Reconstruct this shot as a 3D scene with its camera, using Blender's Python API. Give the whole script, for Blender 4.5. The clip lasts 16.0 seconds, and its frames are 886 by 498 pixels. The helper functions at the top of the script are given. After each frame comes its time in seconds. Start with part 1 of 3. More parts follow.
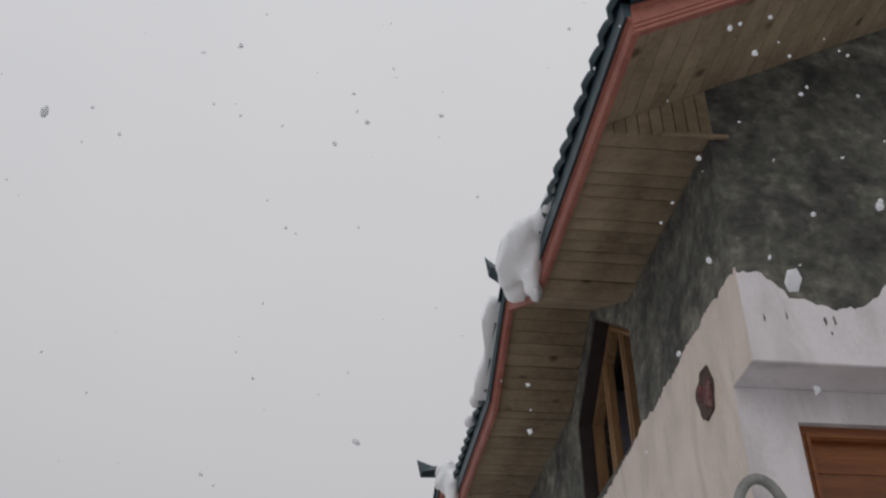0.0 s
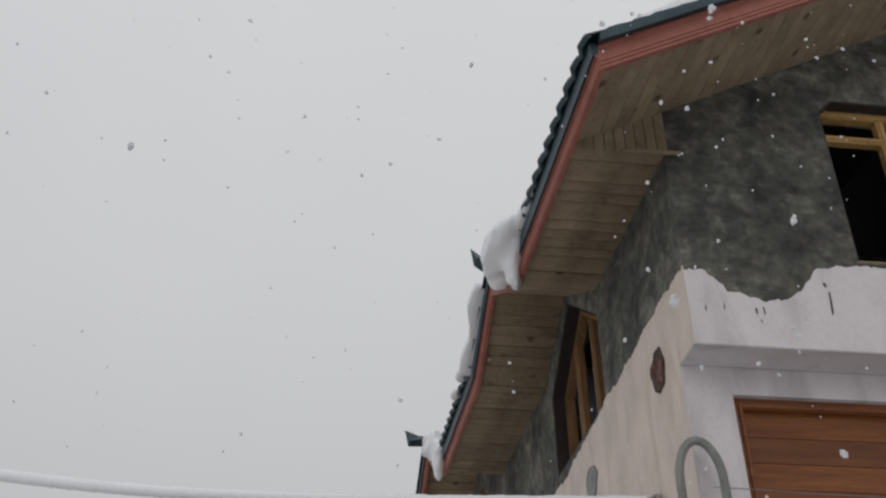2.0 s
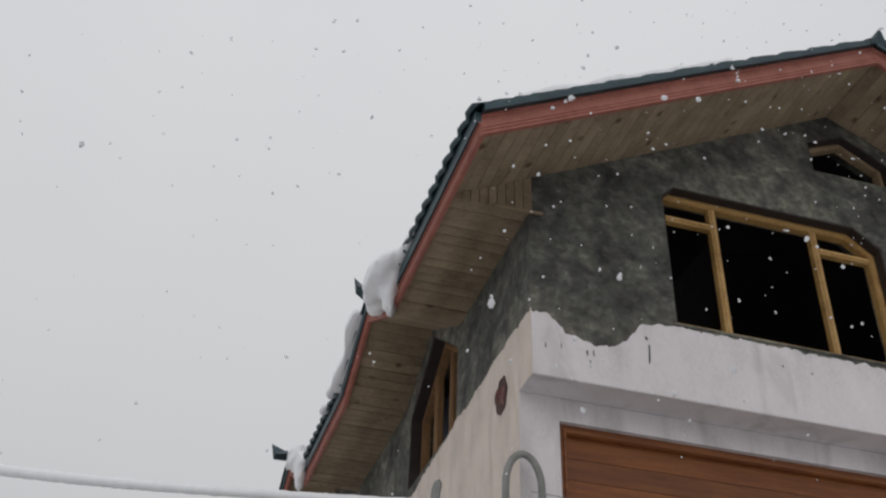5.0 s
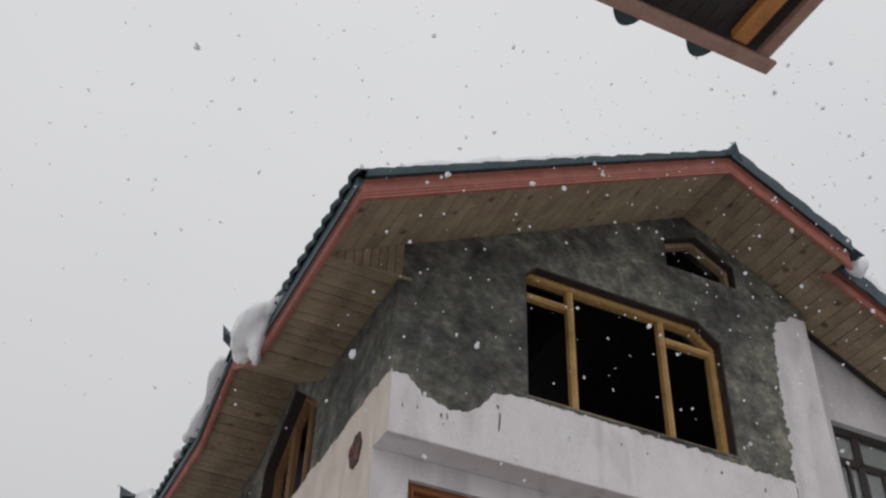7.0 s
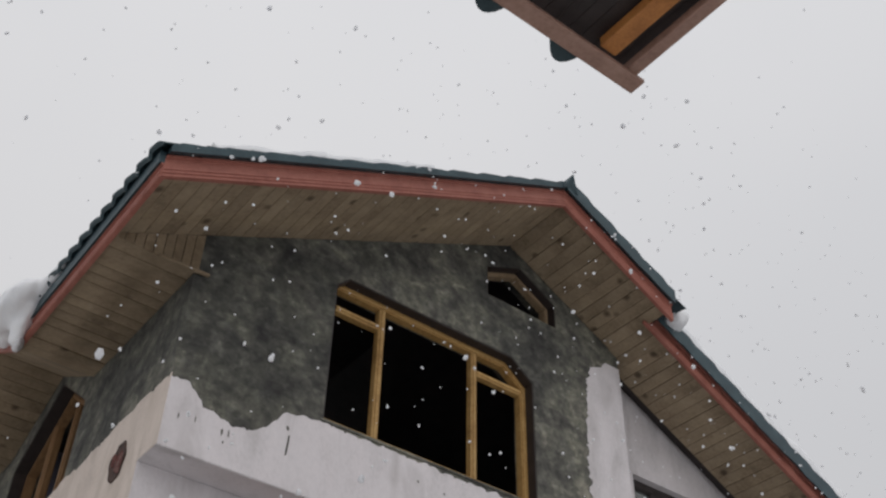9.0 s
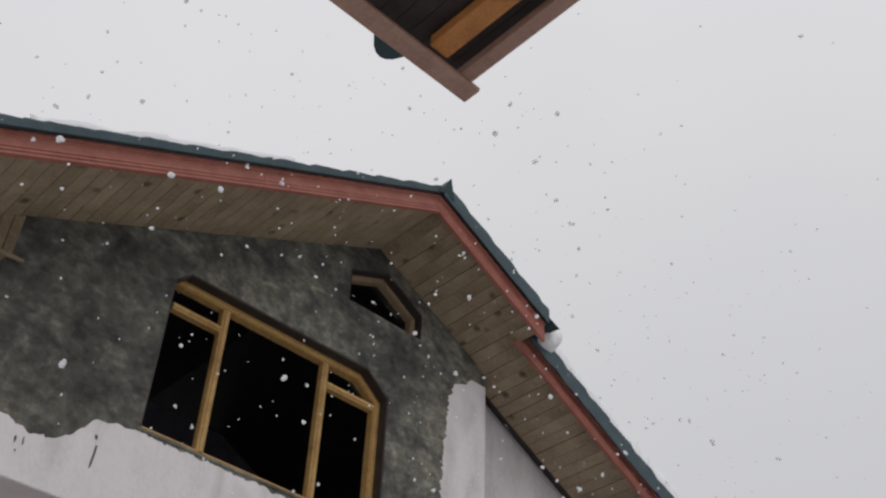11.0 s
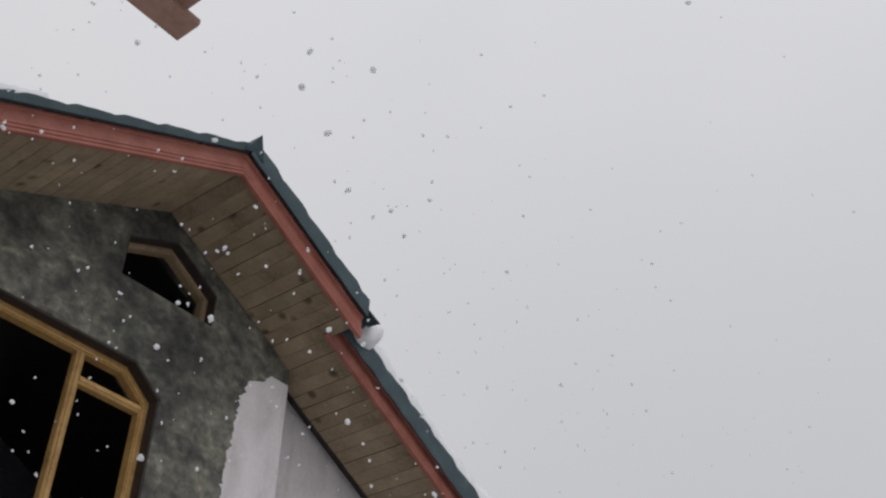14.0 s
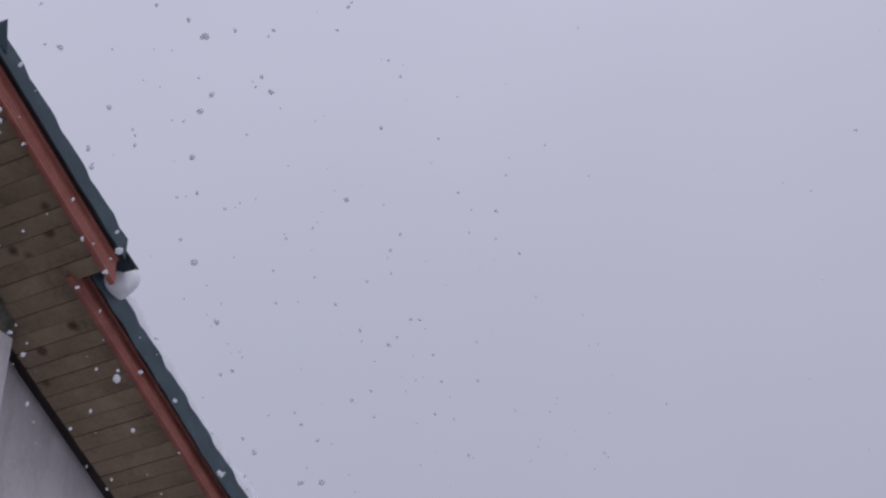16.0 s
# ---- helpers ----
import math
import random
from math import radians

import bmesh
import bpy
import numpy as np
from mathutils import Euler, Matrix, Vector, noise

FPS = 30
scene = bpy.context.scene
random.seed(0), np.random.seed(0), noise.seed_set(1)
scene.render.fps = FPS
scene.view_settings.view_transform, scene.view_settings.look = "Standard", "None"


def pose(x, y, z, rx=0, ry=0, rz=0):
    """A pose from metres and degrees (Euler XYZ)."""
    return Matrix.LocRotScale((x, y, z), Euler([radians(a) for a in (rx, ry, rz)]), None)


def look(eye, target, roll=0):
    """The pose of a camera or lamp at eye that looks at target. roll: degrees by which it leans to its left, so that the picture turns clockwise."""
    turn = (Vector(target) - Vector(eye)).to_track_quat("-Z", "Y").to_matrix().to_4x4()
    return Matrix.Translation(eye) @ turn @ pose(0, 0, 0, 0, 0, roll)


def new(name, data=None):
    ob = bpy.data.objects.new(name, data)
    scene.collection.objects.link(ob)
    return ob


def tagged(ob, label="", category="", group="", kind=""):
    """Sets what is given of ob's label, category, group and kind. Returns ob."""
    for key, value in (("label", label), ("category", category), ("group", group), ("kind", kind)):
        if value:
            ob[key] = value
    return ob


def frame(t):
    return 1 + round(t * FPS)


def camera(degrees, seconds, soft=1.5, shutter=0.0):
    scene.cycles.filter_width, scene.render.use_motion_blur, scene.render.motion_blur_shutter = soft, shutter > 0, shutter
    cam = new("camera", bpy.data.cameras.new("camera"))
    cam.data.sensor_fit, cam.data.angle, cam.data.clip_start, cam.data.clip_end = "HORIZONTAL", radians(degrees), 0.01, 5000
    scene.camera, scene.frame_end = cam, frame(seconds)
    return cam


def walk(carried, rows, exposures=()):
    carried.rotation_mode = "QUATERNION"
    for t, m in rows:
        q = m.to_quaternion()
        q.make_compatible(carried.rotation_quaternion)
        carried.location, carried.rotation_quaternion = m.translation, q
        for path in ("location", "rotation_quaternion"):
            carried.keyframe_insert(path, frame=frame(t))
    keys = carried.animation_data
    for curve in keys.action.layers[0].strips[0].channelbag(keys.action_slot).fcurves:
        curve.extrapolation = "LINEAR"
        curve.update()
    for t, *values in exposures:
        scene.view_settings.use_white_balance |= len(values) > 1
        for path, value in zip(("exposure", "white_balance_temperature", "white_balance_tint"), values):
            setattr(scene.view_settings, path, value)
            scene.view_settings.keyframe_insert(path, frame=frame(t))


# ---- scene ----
cam = camera(45.0, 16.0, soft=2.4)
PATH = [
    (0, (-2.099, -4.395, 3.472), (-1.884, -2.76, 4.602), -0.9),
    (0.5, (-2.12, -4.597, 3.399), (-1.903, -2.945, 4.506), -0.5),
    (1, (-2.127, -4.657, 3.243), (-1.91, -3.015, 4.365), 0),
    (1.5, (-2.223, -4.957, 3.159), (-1.987, -3.306, 4.263), -0.8),
    (2, (-2.317, -5.31, 2.999), (-2.061, -3.655, 4.093), -1.2),
    (2.5, (-2.433, -5.653, 2.862), (-2.146, -3.994, 3.942), -1.7),
    (3, (-2.484, -5.906, 2.802), (-2.172, -4.238, 3.861), -1.7),
    (5.5, (-2.437, -6.178, 2.179), (-1.946, -4.661, 3.387), 2.4),
    (6, (-2.46, -6.277, 2.135), (-1.92, -4.804, 3.374), 2.4),
    (6.5, (-2.499, -6.359, 2.085), (-1.905, -4.926, 3.347), 2),
    (7, (-2.515, -6.406, 2.031), (-1.879, -4.999, 3.303), 2.4),
    (7.5, (-2.52, -6.383, 2.053), (-1.849, -4.999, 3.332), 3.3),
    (8, (-2.444, -6.233, 2.252), (-1.703, -4.883, 3.527), 3.3),
    (8.5, (-2.244, -6.012, 2.492), (-1.417, -4.719, 3.774), 2.8),
    (9, (-2.172, -5.852, 2.504), (-1.26, -4.64, 3.808), 1.5),
    (9.5, (-1.966, -5.899, 2.653), (-1.021, -4.708, 3.952), 1.8),
    (10, (-1.86, -5.981, 2.706), (-0.893, -4.81, 4.007), 2.4),
    (12.5, (-0.95, -5.623, 3.716), (0.17, -4.55, 4.978), 1.6),
    (13, (-0.824, -5.576, 3.835), (0.324, -4.517, 5.084), 1.7),
    (13.5, (-0.686, -5.511, 4.02), (0.506, -4.478, 5.249), 1.6),
    (14, (-0.54, -5.446, 4.215), (0.7, -4.46, 5.436), 1.2),
    (14.5, (-0.556, -4.897, 4.361), (0.813, -4.08, 5.568), -3.33),
    (15, (-0.465, -4.798, 4.478), (0.982, -4.063, 5.648), -4.92),
    (15.5, (-0.274, -4.605, 4.52), (1.215, -3.974, 5.696), -6.01),
    (16, (0.007, -4.382, 4.666), (1.535, -3.868, 5.849), -6.44),
]
EXPOSURES = [(0, -0.12, 6500, 10), (3, -0.07, 6500, 8.5), (7, 0.02, 6520, 9), (12.5, 0.05, 6560, 10), (14.3, -0.05, 6420, 10.5), (15, -0.20, 6030, 17), (16, -0.38, 5790, 22)]
walk(cam, [(t, look(e, g, r)) for t, e, g, r in PATH], EXPOSURES)

# ---- world and light: an even, snowing overcast sky ----
world = bpy.data.worlds.new("overcast")
scene.world = world
world.use_nodes = True
wn, wl = world.node_tree.nodes, world.node_tree.links
sky = wn.new("ShaderNodeTexSky")
sky.sky_type, sky.sun_disc = "NISHITA", False
sky.sun_elevation, sky.sun_rotation = radians(48), radians(200)
sky.air_density, sky.dust_density = 1.0, 4.0
cloud = wn.new("ShaderNodeTexNoise")
cloud.inputs["Scale"].default_value, cloud.inputs["Detail"].default_value = 1.6, 3
cloud_ramp = wn.new("ShaderNodeValToRGB")
cloud_ramp.color_ramp.elements[0].position, cloud_ramp.color_ramp.elements[0].color = 0.3, (0.67, 0.672, 0.695, 1)
cloud_ramp.color_ramp.elements[1].position, cloud_ramp.color_ramp.elements[1].color = 0.7, (0.735, 0.73, 0.745, 1)
wl.new(cloud.outputs["Fac"], cloud_ramp.inputs["Fac"])
sky_co = wn.new("ShaderNodeTexCoord")
split = wn.new("ShaderNodeSeparateXYZ")
wl.new(sky_co.outputs["Generated"], split.inputs[0])
lift = wn.new("ShaderNodeMapRange")
lift.inputs["From Min"].default_value, lift.inputs["From Max"].default_value = 0.30, 0.80
lift.inputs["To Min"].default_value, lift.inputs["To Max"].default_value = 0.80, 1.06
wl.new(split.outputs["Z"], lift.inputs["Value"])
shade = wn.new("ShaderNodeVectorMath")
shade.operation = "SCALE"
wl.new(cloud_ramp.outputs["Color"], shade.inputs[0])
wl.new(lift.outputs["Result"], shade.inputs["Scale"])
dim = wn.new("ShaderNodeVectorMath")
dim.operation = "SCALE"
dim.inputs["Scale"].default_value = 0.08
wl.new(sky.outputs["Color"], dim.inputs[0])
veil = wn.new("ShaderNodeMix")
veil.data_type = "RGBA"
veil.inputs[0].default_value = 0.93
wl.new(dim.outputs["Vector"], veil.inputs[6])
wl.new(shade.outputs["Vector"], veil.inputs[7])
wl.new(veil.outputs[2], wn["Background"].inputs["Color"])
wn["Background"].inputs["Strength"].default_value = 1.0
sun = new("sun", bpy.data.lights.new("sun", "SUN"))
sun.data.energy, sun.data.angle, sun.data.color = 0.5, radians(60), (1.0, 0.97, 0.93)
sun.matrix_world = look((-6, -12, 18), (1, 0, 6))


# ---- materials ----
def material(name, stops, scale=6.0, stretch=(1, 1, 1), rough=0.8, metal=0.0, bump=0.15, grain=60.0, spread=0.12, detail=6.0, speck=0.3):
    """A surface: a colour ramp over two scales of noise, each piece a little different, with fine relief."""
    m = bpy.data.materials.new(name)
    m.use_nodes = True
    n, l = m.node_tree.nodes, m.node_tree.links
    b = n["Principled BSDF"]
    b.inputs["Roughness"].default_value, b.inputs["Metallic"].default_value = rough, metal
    co = n.new("ShaderNodeTexCoord")
    info = n.new("ShaderNodeObjectInfo")
    shift = n.new("ShaderNodeVectorMath")
    shift.operation = "MULTIPLY_ADD"
    l.new(info.outputs["Random"], shift.inputs[0])
    shift.inputs[1].default_value = (7.1, 3.7, 5.3)
    l.new(co.outputs["Object"], shift.inputs[2])
    mp = n.new("ShaderNodeMapping")
    mp.inputs["Scale"].default_value = stretch
    l.new(shift.outputs[0], mp.inputs["Vector"])
    big = n.new("ShaderNodeTexNoise")
    big.inputs["Scale"].default_value, big.inputs["Detail"].default_value, big.inputs["Roughness"].default_value = scale, detail, 0.62
    fine = n.new("ShaderNodeTexNoise")
    fine.inputs["Scale"].default_value, fine.inputs["Detail"].default_value = grain, 4
    for t in (big, fine):
        l.new(mp.outputs["Vector"], t.inputs["Vector"])
    mixed = n.new("ShaderNodeMix")
    mixed.inputs[0].default_value = speck
    l.new(big.outputs["Fac"], mixed.inputs[2])
    l.new(fine.outputs["Fac"], mixed.inputs[3])
    ramp = n.new("ShaderNodeValToRGB")
    while len(ramp.color_ramp.elements) < len(stops):
        ramp.color_ramp.elements.new(0.5)
    for e, (p, c) in zip(ramp.color_ramp.elements, stops):
        e.position, e.color = p, (*c, 1)
    l.new(mixed.outputs[0], ramp.inputs["Fac"])
    hsv = n.new("ShaderNodeHueSaturation")
    vary = n.new("ShaderNodeMapRange")
    vary.inputs["To Min"].default_value, vary.inputs["To Max"].default_value = 1 - spread, 1 + spread
    l.new(info.outputs["Random"], vary.inputs["Value"])
    l.new(vary.outputs["Result"], hsv.inputs["Value"])
    l.new(ramp.outputs["Color"], hsv.inputs["Color"])
    l.new(hsv.outputs["Color"], b.inputs["Base Color"])
    bp = n.new("ShaderNodeBump")
    bp.inputs["Strength"].default_value, bp.inputs["Distance"].default_value = bump, 0.02
    l.new(mixed.outputs[0], bp.inputs["Height"])
    l.new(bp.outputs["Normal"], b.inputs["Normal"])
    return m


def blotched(m, stops, scale, amount, stretch=(1, 1, 1), mode="MULTIPLY"):
    """Lays broad stains with their own shape over a material's colour."""
    n, l = m.node_tree.nodes, m.node_tree.links
    b = n["Principled BSDF"]
    was = b.inputs["Base Color"].links[0].from_socket
    co = n.new("ShaderNodeTexCoord")
    mp = n.new("ShaderNodeMapping")
    mp.inputs["Scale"].default_value = stretch
    l.new(co.outputs["Object"], mp.inputs["Vector"])
    t = n.new("ShaderNodeTexNoise")
    t.inputs["Scale"].default_value, t.inputs["Detail"].default_value, t.inputs["Distortion"].default_value = scale, 5, 0.8
    l.new(mp.outputs["Vector"], t.inputs["Vector"])
    r = n.new("ShaderNodeValToRGB")
    while len(r.color_ramp.elements) < len(stops):
        r.color_ramp.elements.new(0.5)
    for e, (p, c) in zip(r.color_ramp.elements, stops):
        e.position, e.color = p, (*c, 1)
    l.new(t.outputs["Fac"], r.inputs["Fac"])
    x = n.new("ShaderNodeMix")
    x.data_type, x.blend_type = "RGBA", mode
    x.inputs[0].default_value = amount
    l.new(was, x.inputs[6])
    l.new(r.outputs["Color"], x.inputs[7])
    l.new(x.outputs[2], b.inputs["Base Color"])
    return m


def knotted(m, scale, amount):
    """Dark knots, drawn out along the grain."""
    n, l = m.node_tree.nodes, m.node_tree.links
    b = n["Principled BSDF"]
    was = b.inputs["Base Color"].links[0].from_socket
    co, info = n.new("ShaderNodeTexCoord"), n.new("ShaderNodeObjectInfo")
    sh = n.new("ShaderNodeVectorMath")
    sh.operation = "MULTIPLY_ADD"
    l.new(info.outputs["Random"], sh.inputs[0])
    sh.inputs[1].default_value = (31.0, 17.0, 23.0)
    l.new(co.outputs["Object"], sh.inputs[2])
    v = n.new("ShaderNodeTexVoronoi")
    v.inputs["Scale"].default_value = scale
    l.new(sh.outputs[0], v.inputs["Vector"])
    r = n.new("ShaderNodeValToRGB")
    r.color_ramp.elements[0].position, r.color_ramp.elements[0].color = 0.09, (0.20, 0.16, 0.13, 1)
    r.color_ramp.elements[1].position, r.color_ramp.elements[1].color = 0.21, (1, 1, 1, 1)
    l.new(v.outputs["Distance"], r.inputs["Fac"])
    x = n.new("ShaderNodeMix")
    x.data_type, x.blend_type = "RGBA", "MULTIPLY"
    x.inputs[0].default_value = amount
    l.new(was, x.inputs[6])
    l.new(r.outputs["Color"], x.inputs[7])
    l.new(x.outputs[2], b.inputs["Base Color"])
    return m


CEMENT = material("cement_render", [(0.32, (0.084, 0.081, 0.078)), (0.46, (0.127, 0.124, 0.115)), (0.55, (0.166, 0.162, 0.146)), (0.70, (0.264, 0.257, 0.236))], 7.5, (1, 1, 1.1), 0.95, bump=0.10, grain=26, spread=0.02, detail=6.0, speck=0.15)
blotched(CEMENT, [(0.34, (0.54, 0.54, 0.55)), (0.46, (0.86, 0.87, 0.85)), (0.56, (1.03, 1.05, 0.97)), (0.66, (1.32, 1.30, 1.23))], 2.6, 1.0, (1, 1, 1.1))
blotched(CEMENT, [(0.40, (0.80, 0.80, 0.82)), (0.52, (1.0, 1.0, 0.98)), (0.60, (1.06, 1.06, 1.04)), (0.68, (1.6, 1.59, 1.53))], 5.5, 0.8, (0.85, 0.85, 1.2))
blotched(CEMENT, [(0.36, (0.70, 0.70, 0.71)), (0.50, (0.98, 0.98, 0.97)), (0.58, (1.05, 1.05, 1.04)), (0.70, (1.5, 1.48, 1.43))], 15.0, 0.85, (1, 1, 1.15))
blotched(CEMENT, [(0.42, (0.62, 0.63, 0.64)), (0.56, (1.08, 1.08, 1.06))], 0.7, 1.0, (1, 1, 1))
WHITE = material("white_wall_paint", [(0.25, (0.50, 0.48, 0.49)), (0.5, (0.66, 0.63, 0.65)), (0.75, (0.74, 0.71, 0.73))], 2.6, (1.1, 1.1, 0.7), 0.85, bump=0.1, grain=45, spread=0.02)
CREAM = material("cream_wall_paint", [(0.25, (0.47, 0.405, 0.365)), (0.5, (0.63, 0.55, 0.495)), (0.75, (0.71, 0.625, 0.57))], 2.4, (1.2, 1.2, 0.8), 0.85, bump=0.1, grain=45, spread=0.02)
SOFFIT = material("weathered_board", [(0.25, (0.125, 0.090, 0.056)), (0.45, (0.255, 0.194, 0.128)), (0.62, (0.335, 0.262, 0.178)), (0.8, (0.40, 0.325, 0.235))], 3.0, (1, 1, 1), 0.85, bump=0.25, grain=30, spread=0.07)
blotched(SOFFIT, [(0.35, (0.66, 0.64, 0.60)), (0.52, (1.0, 1.0, 1.0)), (0.7, (1.12, 1.12, 1.06))], 1.6, 0.8)
knotted(SOFFIT, 4.2, 0.8)
SALMON = material("salmon_fascia_paint", [(0.25, (0.20, 0.062, 0.045)), (0.5, (0.33, 0.115, 0.085)), (0.75, (0.42, 0.17, 0.13))], 6.0, (1, 1, 1), 0.6, bump=0.12, grain=60, spread=0.06)
blotched(WHITE, [(0.30, (0.72, 0.71, 0.70)), (0.50, (1.0, 1.0, 1.0)), (0.75, (1.03, 1.02, 1.02))], 2.2, 0.8, (1.6, 1.6, 0.4))
blotched(CREAM, [(0.30, (0.70, 0.68, 0.64)), (0.50, (1.0, 1.0, 1.0)), (0.75, (1.04, 1.02, 1.0))], 2.6, 0.6, (1.8, 1.8, 0.5))
SHEET = material("green_roof_sheet", [(0.3, (0.015, 0.032, 0.042)), (0.55, (0.034, 0.066, 0.08)), (0.8, (0.075, 0.12, 0.13))], 5.0, (1, 1, 1), 0.45, 0.2, bump=0.08, grain=50, spread=0.05)
PINE = material("yellow_pine", [(0.25, (0.20, 0.105, 0.028)), (0.5, (0.42, 0.25, 0.085)), (0.75, (0.56, 0.37, 0.15))], 5.0, (1, 1, 1), 0.6, bump=0.2, grain=40, spread=0.12)
VARNISH = material("varnished_wood", [(0.25, (0.09, 0.022, 0.004)), (0.5, (0.17, 0.052, 0.010)), (0.75, (0.28, 0.10, 0.022))], 4.0, (0.5, 1, 6), 0.55, bump=0.15, grain=40, spread=0.15)
GREYPINE = material("greyed_pine", [(0.25, (0.15, 0.105, 0.062)), (0.5, (0.30, 0.215, 0.13)), (0.75, (0.42, 0.31, 0.20))], 5.0, (1, 1, 1), 0.7, bump=0.2, grain=40, spread=0.12)
OLDPINE = material("brown_pine", [(0.25, (0.11, 0.055, 0.022)), (0.5, (0.22, 0.12, 0.05)), (0.75, (0.32, 0.19, 0.09))], 5.0, (4, 4, 0.5), 0.65, bump=0.2, grain=40, spread=0.12)
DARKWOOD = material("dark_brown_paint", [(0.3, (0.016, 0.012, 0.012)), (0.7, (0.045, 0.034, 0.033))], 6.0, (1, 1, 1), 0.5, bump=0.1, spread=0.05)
BROWN = material("brown_timber_paint", [(0.25, (0.20, 0.115, 0.085)), (0.5, (0.33, 0.20, 0.155)), (0.75, (0.43, 0.28, 0.225))], 5.0, (1, 1, 1), 0.6, bump=0.15, grain=40, spread=0.05)
ORANGE = material("raw_orange_timber", [(0.25, (0.20, 0.07, 0.018)), (0.5, (0.42, 0.17, 0.045)), (0.75, (0.55, 0.26, 0.08))], 4.0, (1, 1, 1), 0.6, bump=0.2, spread=0.1)
SNOW = material("fresh_snow", [(0.3, (0.74, 0.76, 0.80)), (0.7, (0.86, 0.87, 0.89))], 8.0, (1, 1, 1), 0.75, bump=0.25, grain=70, spread=0.02)
# dark tone of an added slab that weakens light bounced to the eaves
BOUNCE_CUT = material("dark_bounce_cut", [(0.3, (0.035, 0.034, 0.033)), (0.55, (0.075, 0.073, 0.07)), (0.8, (0.14, 0.138, 0.135))], 1.2, (1, 1, 1), 0.55, bump=0.3, grain=14, spread=0.0)
SLUSH = material("trodden_slush", [(0.3, (0.42, 0.415, 0.41)), (0.55, (0.62, 0.615, 0.61)), (0.8, (0.76, 0.76, 0.77))], 0.8, (1, 1, 1), 0.8, bump=0.4, grain=9, spread=0.0)
ICE = material("wet_ice", [(0.3, (0.45, 0.45, 0.47)), (0.7, (0.66, 0.66, 0.68))], 10.0, (1, 1, 1), 0.2, bump=0.2, spread=0.02)
PIPE = material("grey_pipe", [(0.3, (0.13, 0.135, 0.13)), (0.7, (0.26, 0.265, 0.25))], 8.0, (1, 1, 1), 0.45, bump=0.05, spread=0.02)
BRICK = material("broken_brick", [(0.3, (0.05, 0.02, 0.018)), (0.5, (0.13, 0.045, 0.04)), (0.7, (0.22, 0.16, 0.14))], 14.0, (1, 1, 1), 0.95, bump=0.6, spread=0.02)
# the room's shade put into the colour of its floor and back wall
ROOM_SHADE = material("room_shade", [(0.3, (0.12, 0.12, 0.16)), (0.7, (0.21, 0.21, 0.27))], 4.0, (1, 1, 1), 0.95, bump=0.1, spread=0.02)
HOLLOW = material("broken_plaster", [(0.3, (0.03, 0.02, 0.017)), (0.7, (0.10, 0.06, 0.05))], 18.0, (1, 1, 1), 0.9, bump=0.4, grain=60, spread=0.02)
AMBER = material("amber_plastic", [(0.3, (0.22, 0.14, 0.04)), (0.7, (0.32, 0.22, 0.08))], 6.0, (1, 1, 1), 0.35, bump=0.05, spread=0.02)
FLAKE = bpy.data.materials.new("snowflake")
FLAKE.use_nodes = True
fn, fl = FLAKE.node_tree.nodes, FLAKE.node_tree.links
soft, thin, both = fn.new("ShaderNodeBsdfDiffuse"), fn.new("ShaderNodeBsdfTranslucent"), fn.new("ShaderNodeMixShader")
soft.inputs["Color"].default_value = thin.inputs["Color"].default_value = (0.93, 0.94, 0.96, 1)
both.inputs[0].default_value = 0.6
fl.new(soft.outputs[0], both.inputs[1])
fl.new(thin.outputs[0], both.inputs[2])
fl.new(both.outputs[0], fn["Material Output"].inputs["Surface"])
GLASS = bpy.data.materials.new("window_glass")
GLASS.use_nodes = True
gb = GLASS.node_tree.nodes["Principled BSDF"]
gb.inputs["Base Color"].default_value, gb.inputs["Roughness"].default_value = (0.75, 0.80, 0.80, 1), 0.05
gb.inputs["Transmission Weight"].default_value = 0.75


# ---- building helpers ----
def finish(ob, bm, mat, smooth=False):
    bmesh.ops.recalc_face_normals(bm, faces=bm.faces)
    me = bpy.data.meshes.new(ob if isinstance(ob, str) else ob.name)
    bm.to_mesh(me)
    bm.free()
    me.materials.append(mat)
    for p in me.polygons:
        p.use_smooth = smooth
    return me


def thing(name, bm, mat, label, category, group="", kind="", smooth=False):
    return tagged(new(name, finish(name, bm, mat, smooth)), label, category, group, kind)


def part(name, bm, mat, parent, label="", smooth=False):
    ob = new(name, finish(name, bm, mat, smooth))
    ob.parent = parent
    return tagged(ob, label)


def empty(name, label, category, at=(0, 0, 0), group="", kind=""):
    ob = new(name)
    ob.location = at
    bpy.context.view_layer.update()
    return tagged(ob, label, category, group, kind)


def prism(bm, outline, direction):
    """A solid: the flat outline (3D points in a ring) carried along direction."""
    d = Vector(direction)
    a = [bm.verts.new(Vector(p)) for p in outline]
    b = [bm.verts.new(Vector(p) + d) for p in outline]
    bm.faces.new(a[::-1])
    bm.faces.new(b)
    for i in range(len(a)):
        j = (i + 1) % len(a)
        bm.faces.new((a[i], a[j], b[j], b[i]))


def box(bm, x0, x1, y0, y1, z0, z1):
    prism(bm, [(x0, y0, z0), (x1, y0, z0), (x1, y1, z0), (x0, y1, z0)], (0, 0, z1 - z0))


